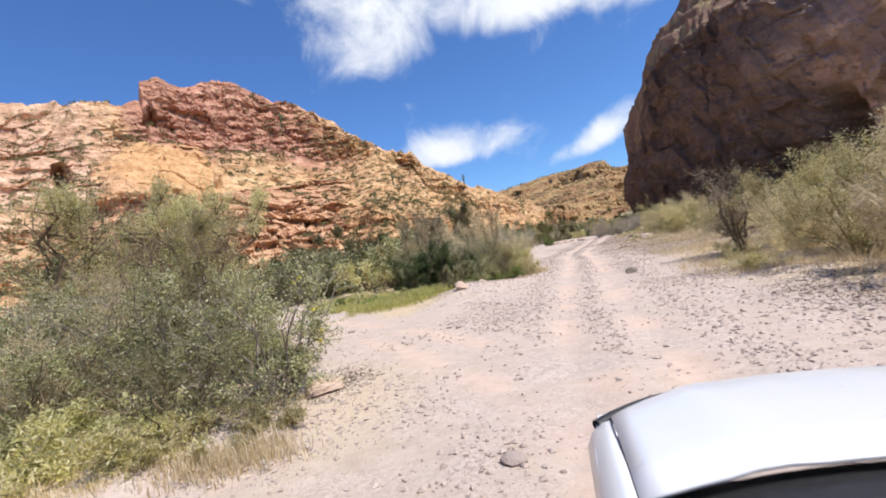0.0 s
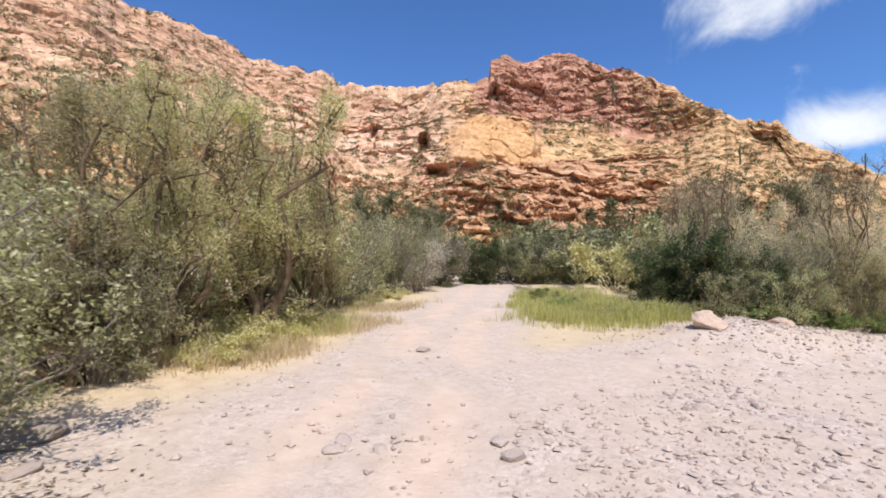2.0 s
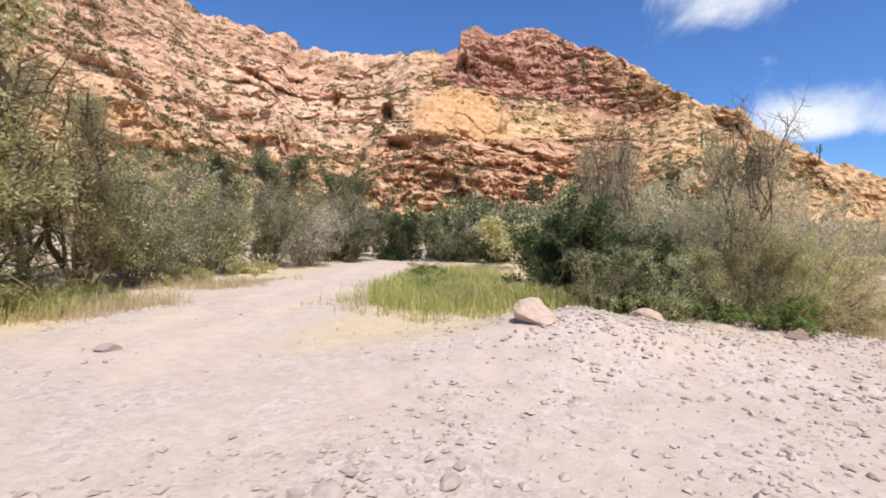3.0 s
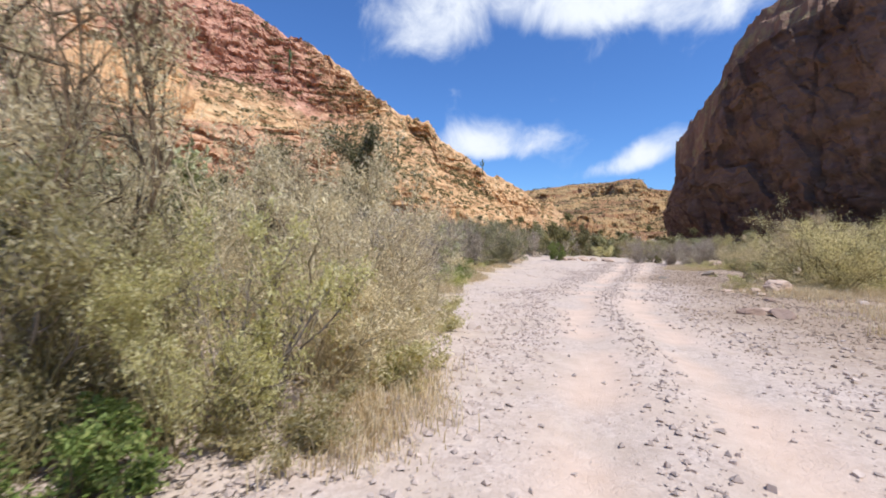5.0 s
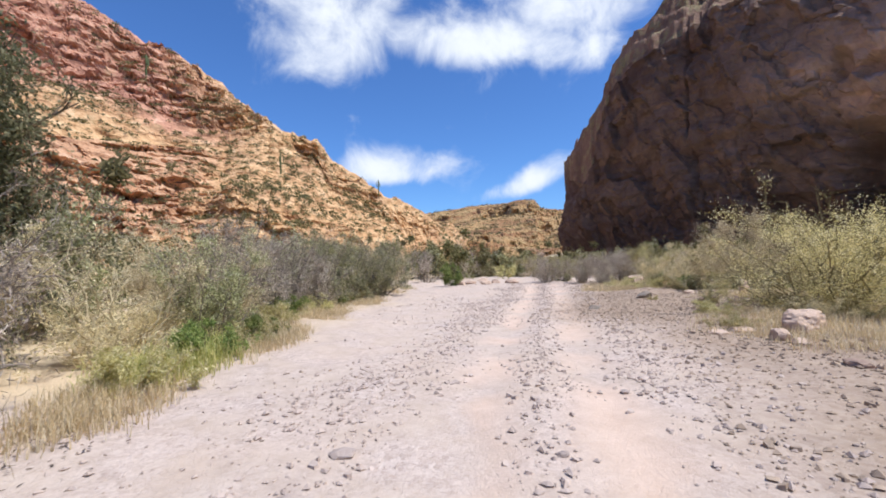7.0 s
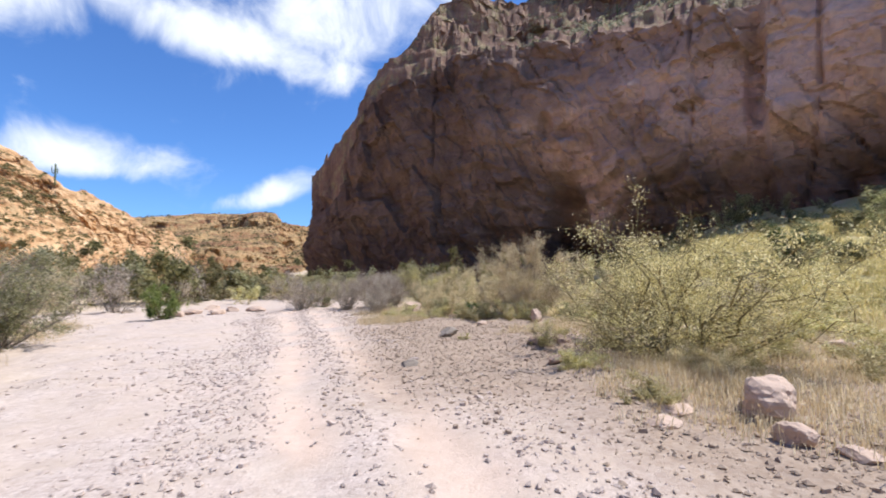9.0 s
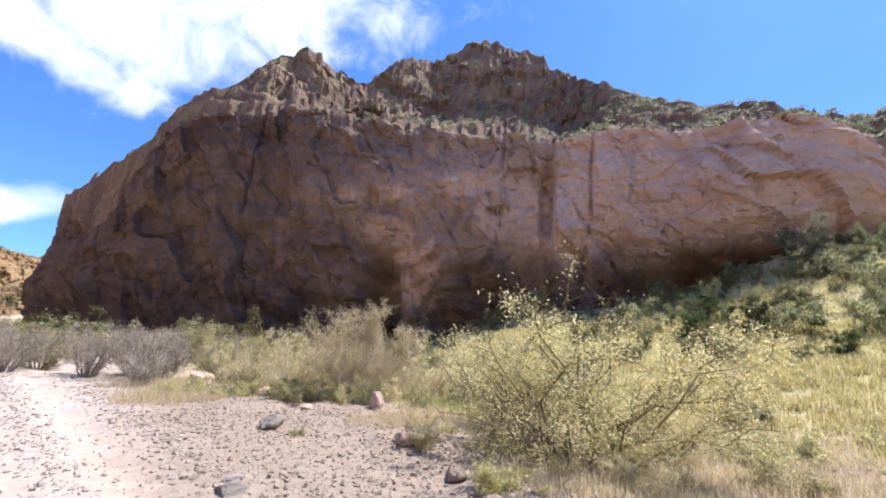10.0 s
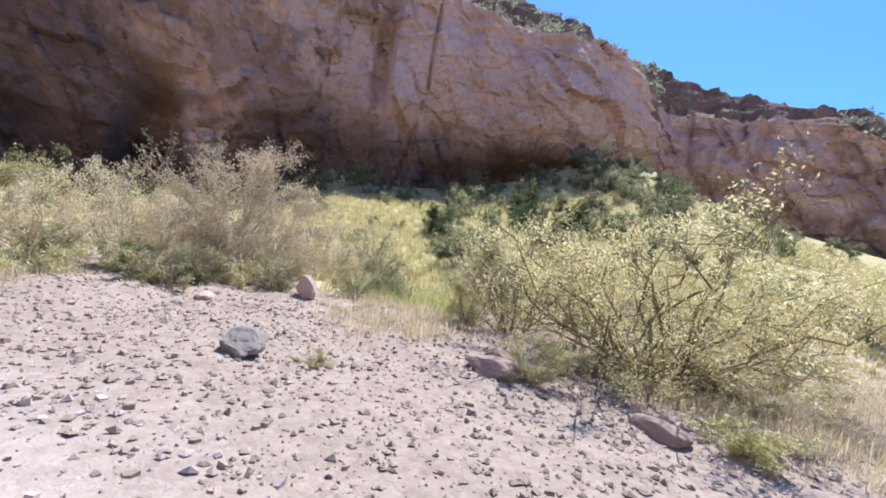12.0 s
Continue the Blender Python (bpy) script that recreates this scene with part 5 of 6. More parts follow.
FAR = [far_green, far_dark, far_grey, far_pale]
FLOOR = ((20, -34, -20, 10, 30, 0.9, 1.5, 1, 3.0), (46, -60, -22, 22, 62, 1.1, 1.7, 2), (20, -24, -6, 28, 60, 0.8, 1.2, 3), (14, -8, 6, 48, 80, 0.8, 1.2, 4), (22, 14, 40, 48, 74, 0.8, 1.2, 5, 3.0),
         (16, 24, 44, 36, 50, 0.7, 1.1, 6), (70, 0, 40, 54, 84, 0.9, 1.5, 15, 0.3), (34, -28, -9, 10, 27, 1.3, 1.8, 11, 4.0), (12, -44, -24, -24, 6, 1.0, 1.4, 8))
SLOPE = ((34, 26, 58, 0, 36, 0.35, 0.9, 7), (60, 22, 52, -4, 34, 0.22, 0.5, 12), (22, 50, 63, -6, 50, 0.7, 1.2, 13), (16, 36, 54, -6, 14, 0.6, 1.0, 14), (10, 30, 52, -24, 2, 0.5, 1.1, 9),
         (34, 42, 66, -18, 12, 0.35, 0.8, 16), (60, 38, 64, -16, 12, 0.2, 0.45, 17), (60, 48, 66, -8, 24, 0.3, 0.6, 18))
for kinds, stretches, seed in ((FAR, FLOOR, 30), ([slope_olive, slope_pale], SLOPE, 40)):
    spots = {i: [] for i in range(len(kinds))}
    for args in stretches:
        for i, lst in strew(kinds, *args).items():
            spots[i] += lst
    for i, kind in enumerate(kinds):
        plant(kind, spots[i], seed + i)


# ---- small scrub, grass and saguaros ----
def tufts(name, where, size, per, mat, label, seed, flat=0.8, leaf=0.42):
    """Far shrubs too many to count: sprays of leaves at the places given."""
    rs = np.random.RandomState(seed)
    n = len(where)
    s = size * rs.uniform(0.5, 1.4, n)
    pos = np.repeat(where, per, 0)
    sc = np.repeat(s, per)[:, None]
    off = unit(rs.normal(size=(n * per, 3))) * rs.uniform(0.45, 1, (n * per, 1)) * sc
    off[:, 2] = np.abs(off[:, 2]) * flat
    a, b = unit(rs.normal(size=(n * per, 3))), unit(rs.normal(size=(n * per, 3)))
    c = pos + off
    L = sc * leaf
    V = np.stack([c - a * L * 0.5, c + b * L * 0.4, c + a * L * 0.5, c - b * L * 0.4], 1).reshape(-1, 3)
    me = mesh_np(name, V, np.arange(len(V)).reshape(-1, 4), [mat], smooth=False)
    return tagged(new(name, me), label, "shrubs", kind="stuff")


def pick(verts, u, lo, hi, count, seed, thr=-0.1, scale=0.03):
    rs = np.random.RandomState(seed)
    p = verts[(u > lo) & (u < hi)]
    p = p[fbm(p * scale, 3, seed) > thr]
    return p[rs.choice(len(p), count, replace=False)]


def off_face(p):
    """Keep the smooth ochre face bare."""
    b = np.degrees(np.arctan2(p[:, 0] + 5, p[:, 1] + 13))
    e = np.degrees(np.arctan2(p[:, 2] - 2, np.hypot(p[:, 0] + 5, p[:, 1] + 13)))
    return p[~((b > -42) & (b < -30.8) & (e > 12.4) & (e < 17.5))]


tufts("hillside_scrub", off_face(pick(HV_LEFT, HU_LEFT, 0.02, 0.99, 6500, 51, -0.3)), 1.05, 34, M_LEAF_HILL, "olive desert shrubs dotted over the rocky hillside", 61)
def patch(b0, b1, e0, e1, count, seed):
    """Places on the hillside between two bearings and two heights over the horizon."""
    rs = np.random.RandomState(seed)
    v = HV_LEFT.reshape(-1, 3)
    d = np.hypot(v[:, 0] + 5, v[:, 1] + 13)
    b = np.degrees(np.arctan2(v[:, 0] + 5, v[:, 1] + 13))
    e = np.degrees(np.arctan2(v[:, 2] - 2, d))
    p = v[(b > b0) & (b < b1) & (e > e0) & (e < e1)]
    p = p[fbm(p * 0.06, 3, seed) > -0.15]
    return p[rs.choice(len(p), count, replace=False)]


tufts("hillside_thicket", np.concatenate([patch(-31, -12, 15.0, 17.2, 420, 54), patch(-47, -41, 12, 17.5, 160, 55), patch(-12, 4, 4, 12, 500, 56), patch(-46, -18, 1.0, 4.2, 500, 57)]), 1.0, 22, M_LEAF_HILL, "dense olive shrubs in the gullies of the hillside", 66)
tufts("mesa_scrub", pick(HV_MESA, HU_MESA, 0.0, 1.05, 3600, 52, -0.3), 1.6, 16, M_LEAF_HILL, "olive shrubs over the far mesa", 62)
def ledges_only(p):
    b = np.degrees(np.arctan2(p[:, 0] - 3.6, p[:, 1] - 18.9))
    return p[(b > 52 + 8 * vnoise(p * 0.08, 58))]


tufts("crest_scrub", ledges_only(pick(UV_, UU_, 0.03, 0.85, 3800, 53, -0.3)), 0.8, 26, M_LEAF_CREST, "pale green shrubs on the ledges above the cliff", 63)


def grass(name, mat, label, areas, length, seed, width=0.022):
    """Blades in tufts: areas of (x, y, radius x, radius y, tufts)."""
    rs = np.random.RandomState(seed)
    xs, ys = [], []
    for ax, ay, rx, ry, n in areas:
        a, r = rs.uniform(0, 2 * math.pi, n), 1.15 * np.sqrt(rs.uniform(0, 1, n)) * rs.uniform(0.5, 1.15, n)
        xs.append(ax + rx * r * np.cos(a))
        ys.append(ay + ry * r * np.sin(a))
    x, y = np.concatenate(xs), np.concatenate(ys)
    road = np.minimum(np.abs(to_line(x, y, ROAD)), np.abs(to_line(x, y, TRACK)) + 0.4)
    far = road > 1.7 + 1.5 * rs.uniform(size=len(x)) ** 2 + 0.8 * fbm(xyz(x, y) * 0.8, 2, seed)
    x, y = x[far], y[far]
    per = 22
    n = len(x) * per
    bx = np.repeat(x, per) + rs.normal(size=n) * 0.16
    by = np.repeat(y, per) + rs.normal(size=n) * 0.16
    bz = np.repeat(ground_z(x, y), per) - 0.02
    L = length * rs.uniform(0.4, 1.2, n) * np.repeat((0.45 + 0.9 * rs.uniform(size=len(x)) ** 1.5), per)
    az = rs.uniform(0, 2 * math.pi, n)
    lean = rs.uniform(0.1, 0.8, n)
    d = np.stack([np.cos(az), np.sin(az), np.zeros(n)], 1)
    side = np.stack([-np.sin(az), np.cos(az), np.zeros(n)], 1) * (width * rs.uniform(0.6, 1.4, n))[:, None]
    p0 = np.stack([bx, by, bz], 1)
    p1 = p0 + d * (L * lean * 0.3)[:, None] + np.array([0, 0, 1.0]) * (L * 0.6)[:, None]
    p2 = p0 + d * (L * lean)[:, None] + np.array([0, 0, 1.0]) * (L * (1 - 0.35 * lean))[:, None]
    V = np.stack([p0 - side, p0 + side, p1 + side * 0.7, p2, p1 - side * 0.7], 1).reshape(-1, 3)
    F = (np.array([(0, 1, 2), (0, 2, 4), (4, 2, 3)])[None] + 5 * np.arange(n)[:, None, None]).reshape(-1, 3)
    me = mesh_np(name, V, F, [mat], smooth=False)
    tagged(new(name, me), label, "grass", kind="stuff")


grass("dry_grass", M_GRASS_DRY, "dry straw-yellow grass along the edges of the wash",
      [(-11.2, -18.0, 1.2, 0.6, 120), (-14.5, -18.8, 2.2, 0.6, 120), (-14.2, -10.6, 1.0, 1.6, 260), (-15.6, -7.2, 1.0, 1.8, 260), (-17.6, -2.8, 1.0, 2.4, 220), (-2.7, 4.2, 0.7, 1.8, 200),
       (-2.9, 15.2, 0.8, 1.6, 200), (-3.0, 23.4, 1.0, 1.6, 300), (-1.8, 20.0, 0.7, 2.0, 200), (-1.2, 26.0, 0.8, 2.4, 260), (0.2, 31.0, 0.8, 2.6, 220), (15.0, 33.2, 2.2, 1.6, 420), (13.0, 19.0, 2.6, 1.8, 420), (10.4, 16.6, 1.8, 2.4, 260), (15.0, 15.0, 3.0, 3.4, 520), (19.0, 13.0, 3.6, 4.0, 520), (18.0, 18.4, 3.0, 2.4, 420), (22.0, 17.0, 3.0, 3.0, 300), (14.0, 10.5, 3.0, 3.0, 300), (3.6, -9.0, 2.4, 5.0, 500),
       (5.8, -1.0, 2.4, 4.0, 300), (10.0, 9.0, 2.6, 5.0, 360), (17.0, 24.8, 2.6, 1.6, 260), (17.6, 37.0, 2.6, 2.2, 240), (2.0, 40.0, 1.2, 4.0, 160)], 0.30, 71, 0.006)
grass("green_grass", M_GRASS_GREEN, "tall fresh green and yellowing grass",
      [(-11.6, -0.6, 3.0, 2.4, 420), (-13.6, 1.8, 3.2, 3.2, 480), (-16.0, 5.0, 2.4, 2.8, 380), (-9.8, 0.2, 1.8, 1.2, 240), (-16.0, -8.6, 1.2, 1.8, 260), 
       (20.6, 24.0, 2.2, 1.6, 260), (-3.0, 17.6, 0.9, 1.6, 160)], 0.50, 72, 0.007)
grass("slope_grass", M_GRASS_SLOPE, "yellow-green grass and weeds over the sunlit slope",
      [(26, 14, 6, 7, 800), (34, 10, 8, 9, 1000), (46, 8, 11, 12, 1200), (25, 24, 5, 5, 500), (35, 24, 9, 8, 900), (48, 26, 10, 12, 1200), (22, 6, 5, 6, 400), (40, -8, 10, 8, 700), (30, -6, 8, 7, 500)], 0.50, 73, 0.016)


def litter(areas, seed):
    """Dark dead leaves and twigs lying on the gravel, also standing in for bush shade."""
    rs = np.random.RandomState(seed)
    pos = np.concatenate([np.stack([ax + rx * rs.normal(size=n) * 0.55, ay + ry * rs.normal(size=n) * 0.55, np.zeros(n)], 1) for ax, ay, rx, ry, n in areas])
    pos[:, 2] = ground_z(pos[:, 0], pos[:, 1]) + 0.012
    v, f = leaves(rs, pos, 0.10, 0.03)
    v = v.reshape(-1, 4, 3)
    v[..., 2] = pos[:, 2][:, None] + np.clip((v[..., 2] - pos[:, 2][:, None]) * 0.25, -0.008, 0.03)
    me = mesh_np("leaf_litter", v.reshape(-1, 3), f, [M_LITTER_SHADE], smooth=False)
    tagged(new("leaf_litter", me), "dark dead leaves and twigs strewn under the bushes", "litter", kind="stuff")


litter([(0.9, -14.6, 1.6, 2.0, 2600), (2.2, -12.4, 1.2, 2.0, 1400), (1.2, -8.8, 0.9, 1.4, 900), (4.4, -5.4, 1.0, 1.0, 700), (12.6, 19.0, 1.6, 1.4, 1800), (13.4, 21.8, 1.4, 1.0, 900), (-10.4, -14.6, 0.8, 1.0, 900), (-4.4, 2.0, 1.2, 1.0, 800), (-3.0, 12.0, 0.8, 3.0, 900)], 79)


def saguaro(name, h, arms, seed):
    rs = random.Random(seed)
    thing = new(name)

    def ribbed(pts, r, nm):
        P = np.array(pts)
        n, sides = len(P), 14
        V = []
        for i, q in enumerate(P):
            t = P[min(i + 1, n - 1)] - P[max(i - 1, 0)]
            t = t / np.linalg.norm(t)
            u = np.cross(t, [0.3, 1, 0.2])
            u /= np.linalg.norm(u)
            v = np.cross(t, u)
            k = 0.35 if i == n - 1 else (0.8 if i == n - 2 else 1.0)
            for s in range(sides):
                rr = r * k * (1.0 if s % 2 else 0.84)
                a = 2 * math.pi * s / sides
                V.append(q + rr * (math.cos(a) * u + math.sin(a) * v))
        F = [[i * sides + s, i * sides + (s + 1) % sides, (i + 1) * sides + (s + 1) % sides, (i + 1) * sides + s] for i in range(n - 1) for s in range(sides)]
        part(nm, mesh_np(nm, np.array(V), np.array(F), [M_CACTUS]), None, thing)

    ribbed([(0, 0, -0.2), (0, 0, h * 0.3), (0.02, 0, h * 0.6), (0, 0.02, h * 0.9), (0, 0, h * 0.97), (0, 0, h)], 0.26, "stem")
    for i in range(arms):
        a, z = rs.uniform(0, 6.28), h * rs.uniform(0.38, 0.6)
        c, s = math.cos(a), math.sin(a)
        up = h * rs.uniform(0.18, 0.34)
        ribbed([(0.2 * c, 0.2 * s, z), (0.6 * c, 0.6 * s, z + 0.05), (0.85 * c, 0.85 * s, z + 0.4), (0.9 * c, 0.9 * s, z + up * 0.8), (0.9 * c, 0.9 * s, z + up)], 0.17, "arm")
    return tagged(thing, "tall green saguaro cactus standing on the rocky slope", "cactus", "saguaros on the slopes")


def on_hill(verts, bearing, u, cx, cy):
    b = np.degrees(np.arctan2(verts[:, 0, 0] - cx, verts[:, 0, 1] - cy))
    i = int(np.argmin(np.abs(b - bearing)))
    return Vector(verts[i, int(u * verts.shape[1])])


cactus = saguaro("saguaro", 7.0, 2, 5)
spots = [on_hill(HV_LEFT, -1.0, 0.86, -5, -13), on_hill(HV_LEFT, 4.6, 0.86, -5, -13), on_hill(HV_LEFT, -21, 0.62, -5, -13), on_hill(HV_LEFT, -8, 0.5, -5, -13), on_hill(HV_LEFT, 2.0, 0.7, -5, -13),
         on_hill(UV_, 72, 0.15, 3.6, 18.9), on_hill(UV_, 78, 0.10, 3.6, 18.9), on_hill(UV_, 66, 0.3, 3.6, 18.9), on_hill(UV_, 84, 0.3, 3.6, 18.9), on_hill(UV_, 90, 0.2, 3.6, 18.9)]
for i, p in enumerate(spots):
    sc = random.Random(i).uniform(0.55, 0.9) if i > 4 else random.Random(i).uniform(0.8, 1.1)
    m = pose(p.x, p.y, p.z - 0.3, 0, 0, 47 * i) @ Matrix.Diagonal((sc, sc, sc, 1))
    if i == 0:
        cactus.matrix_basis = m
    else:
        k = cactus.scale
        copy_thing(cactus, m @ Matrix.Diagonal((1 / k.x, 1 / k.y, 1 / k.z, 1)))


# ---- stones ----
def stone_mesh(name, seed, sx, sy, sz, mat, cuts=2, rough=0.22):
    """A broken stone: a rounded block with flat, chipped faces."""
    rs = random.Random(seed)
    bm = bmesh.new()
    bmesh.ops.create_icosphere(bm, subdivisions=cuts, radius=1.0)
    planes = [(Vector((rs.gauss(0, 1), rs.gauss(0, 1), rs.gauss(0, 0.8))).normalized(), rs.uniform(0.55, 0.9)) for _ in range(9)]
    for v in bm.verts:
        for n, d in planes:
            e = v.co.dot(n) - d
            if e > 0:
                v.co -= n * e
        q = v.co + Vector((seed * 3.1, 0, 0))
        v.co *= 1 + rough * (0.5 * noise.noise(q * 2.3) + (0.3 * noise.noise(q * 6.0) + 0.16 * noise.noise(q * 14.0) if cuts > 3 else 0))
        v.co = Vector((v.co.x * sx / 2, v.co.y * sy / 2, v.co.z * sz / 2 + sz * 0.28))
    me = bpy.data.meshes.new(name)
    bm.to_mesh(me)
    bm.free()
    me.materials.append(mat)
    return me


def boulder(x, y, sx, sy, sz, mat, label, seed, turn=0.0, name="boulder"):
    ob = new(name, stone_mesh(name, seed, sx, sy, sz, mat, 4))
    ob.matrix_basis = pose(x, y, gz(x, y) - 0.04, 0, 0, turn)
    tagged(ob, label, "boulder")


T_, G_, B_ = M_BOULDER, M_BOULDER_GREY, M_BOULDER_BROWN
boulder(10.35, 17.15, 1.25, 0.95, 0.72, T_, "large rounded pinkish tan boulder on the gravel", 1, 20)
boulder(9.15, 16.6, 0.55, 0.45, 0.36, T_, "small tan boulder beside a larger one", 2, 60)
boulder(6.1, 11.8, 0.8, 0.5, 0.3, B_, "flat brown boulder with a dark shaded side", 3, 10)
boulder(6.75, 11.55, 0.75, 0.6, 0.36, B_, "blocky tan boulder with a flat top", 4, 80)
boulder(17.6, 35.2, 1.3, 1.0, 0.95, T_, "pale rounded boulder among dry grass", 5, 30)
boulder(12.9, 27.0, 0.95, 0.65, 0.42, G_, "grey boulder lying on the gravel wash", 6, 15)
boulder(18.0, 27.0, 0.65, 0.5, 0.75, T_, "upright pale boulder at the edge of the scrub", 7, 50)
boulder(13.1, 23.4, 1.0, 0.7, 0.42, B_, "low brown boulder in the shade of a shrub", 8, 40)
boulder(13.9, 23.0, 0.55, 0.5, 0.36, B_, "broken brown boulder beside a shrub", 9, 70)
boulder(16.6, 28.9, 0.6, 0.4, 0.26, T_, "small flat tan boulder at the edge of the scrub", 10, 0)
boulder(17.3, 25.9, 0.9, 0.35, 0.24, T_, "long low tan boulder at the edge of the scrub", 19, 130)
boulder(8.8, 24.0, 0.6, 0.45, 0.24, G_, "flat grey stone sunk in the gravel", 11, 30)
boulder(-7.45, -3.2, 0.85, 0.7, 0.5, T_, "pale boulder on top of a gravel mound", 12, 10)
boulder(-10.6, -15.1, 1.15, 0.8, 0.4, T_, "flat pale boulder under a bush", 13, 35)
boulder(-11.8, -13.9, 0.9, 0.6, 0.35, G_, "flat grey slab under a bush", 14, 75)
boulder(-6.3, -0.8, 0.65, 0.45, 0.36, T_, "tan boulder beside the hedge of bushes", 15, 0)
boulder(0.1, -4.6, 0.6, 0.4, 0.4, G_, "dark grey boulder at the side of the wash", 16, 20)
boulder(9.7, 16.3 + 1.9, 0.7, 0.5, 0.2, T_, "flat tan stone on the brown soil", 17, 0)
boulder(18.2, 17.2, 0.9, 0.5, 0.3, T_, "pale boulder in yellow grass", 18, 0)
boulder(7.1, 12.7, 0.7, 0.45, 0.16, T_, "flat pale slab on the brown soil", 20, 25)
boulder(9.0, 16.0, 0.5, 0.35, 0.2, T_, "small tan stone near a larger boulder", 21, 65)
boulder(8.95, 18.1, 0.6, 0.5, 0.22, T_, "low tan stone on the brown soil", 22, 15)
boulder(11.5, 21.6, 0.9, 0.5, 0.3, B_, "low brown boulder at the foot of a shrub", 23, 35)
boulder(8.3, 14.4, 0.55, 0.4, 0.2, B_, "small brown stone on the stony soil", 24, 75)
boulder(-4.1, 1.0, 0.42, 0.34, 0.3, B_, "pinkish brown stone at the edge of the bushes", 25, 40)
for i, (x, y) in enumerate(((8.6, 45.5), (9.8, 44.6), (11.0, 46.0), (7.4, 43.6), (12.2, 44.9), (10.2, 47.4))):
    boulder(x, y, 1.2, 0.9, 0.5, T_, "whitish boulder beyond the bend of the wash", 30 + i, 40 * i)

STONES = [new("stone", stone_mesh("stone", 50 + k, 1.0, random.Random(k).uniform(0.55, 0.9), random.Random(k + 9).uniform(0.35, 0.6), M_STONE, 2)) for k in range(8)]
rs = random.Random(77)
FIXED = [(-7.15, -19.4, 0.34), (-8.0, -18.8, 0.16), (-8.0, -15.6, 0.17), (-9.15, -11.7, 0.30), (-8.8, -11.4, 0.26), (-6.6, -12.1, 0.34), (-11.8, -7.7, 0.42), (-9.3, -11.5, 0.3), (-8.0, -10.4, 0.3), (-7.7, -10.6, 0.3),
         (-6.6, -7.8, 0.3), (-6.1, -7.1, 0.3), (0.1, 12.2, 0.36), (0.45, 13.0, 0.34), (-1.6, 8.6, 0.4), (-4.0, 0.5, 0.4), (4.2, 14.2, 0.16), (4.8, 14.0, 0.14), (11.3, 14.5, 0.5), (9.2, 24.4, 0.4), (-3.9, 1.6, 0.3), (-10.9, -13.9, 0.4)]
spots = list(FIXED)
while len(spots) < 290:
    y = rs.uniform(-21, 40)
    x = rs.uniform(-13, 19)
    d = float(to_line(np.array([x]), np.array([y]), ROAD)[0])
    if abs(d) > 7.5 or min(abs(d - 0.85), abs(d + 0.85)) < 0.4:
        continue
    if rs.random() > ((0.12 if y > 5 else 0.35) if d < -1 else 1.0):
        continue
    spots.append((x, y, 0.06 + 0.12 * rs.random() ** 2))
for i, (x, y, s) in enumerate(spots):
    ob = STONES[i] if i < 8 else new("stone", STONES[i % 8].data)
    ob.matrix_basis = pose(x, y, gz(x, y) - s * 0.06, rs.uniform(-12, 12), rs.uniform(-12, 12), rs.uniform(0, 360)) @ Matrix.Diagonal((s, s, s * rs.uniform(0.6, 1.1), 1))
    tagged(ob, "broken pinkish grey stone on the gravel wash", "stone", "loose stones on the wash")


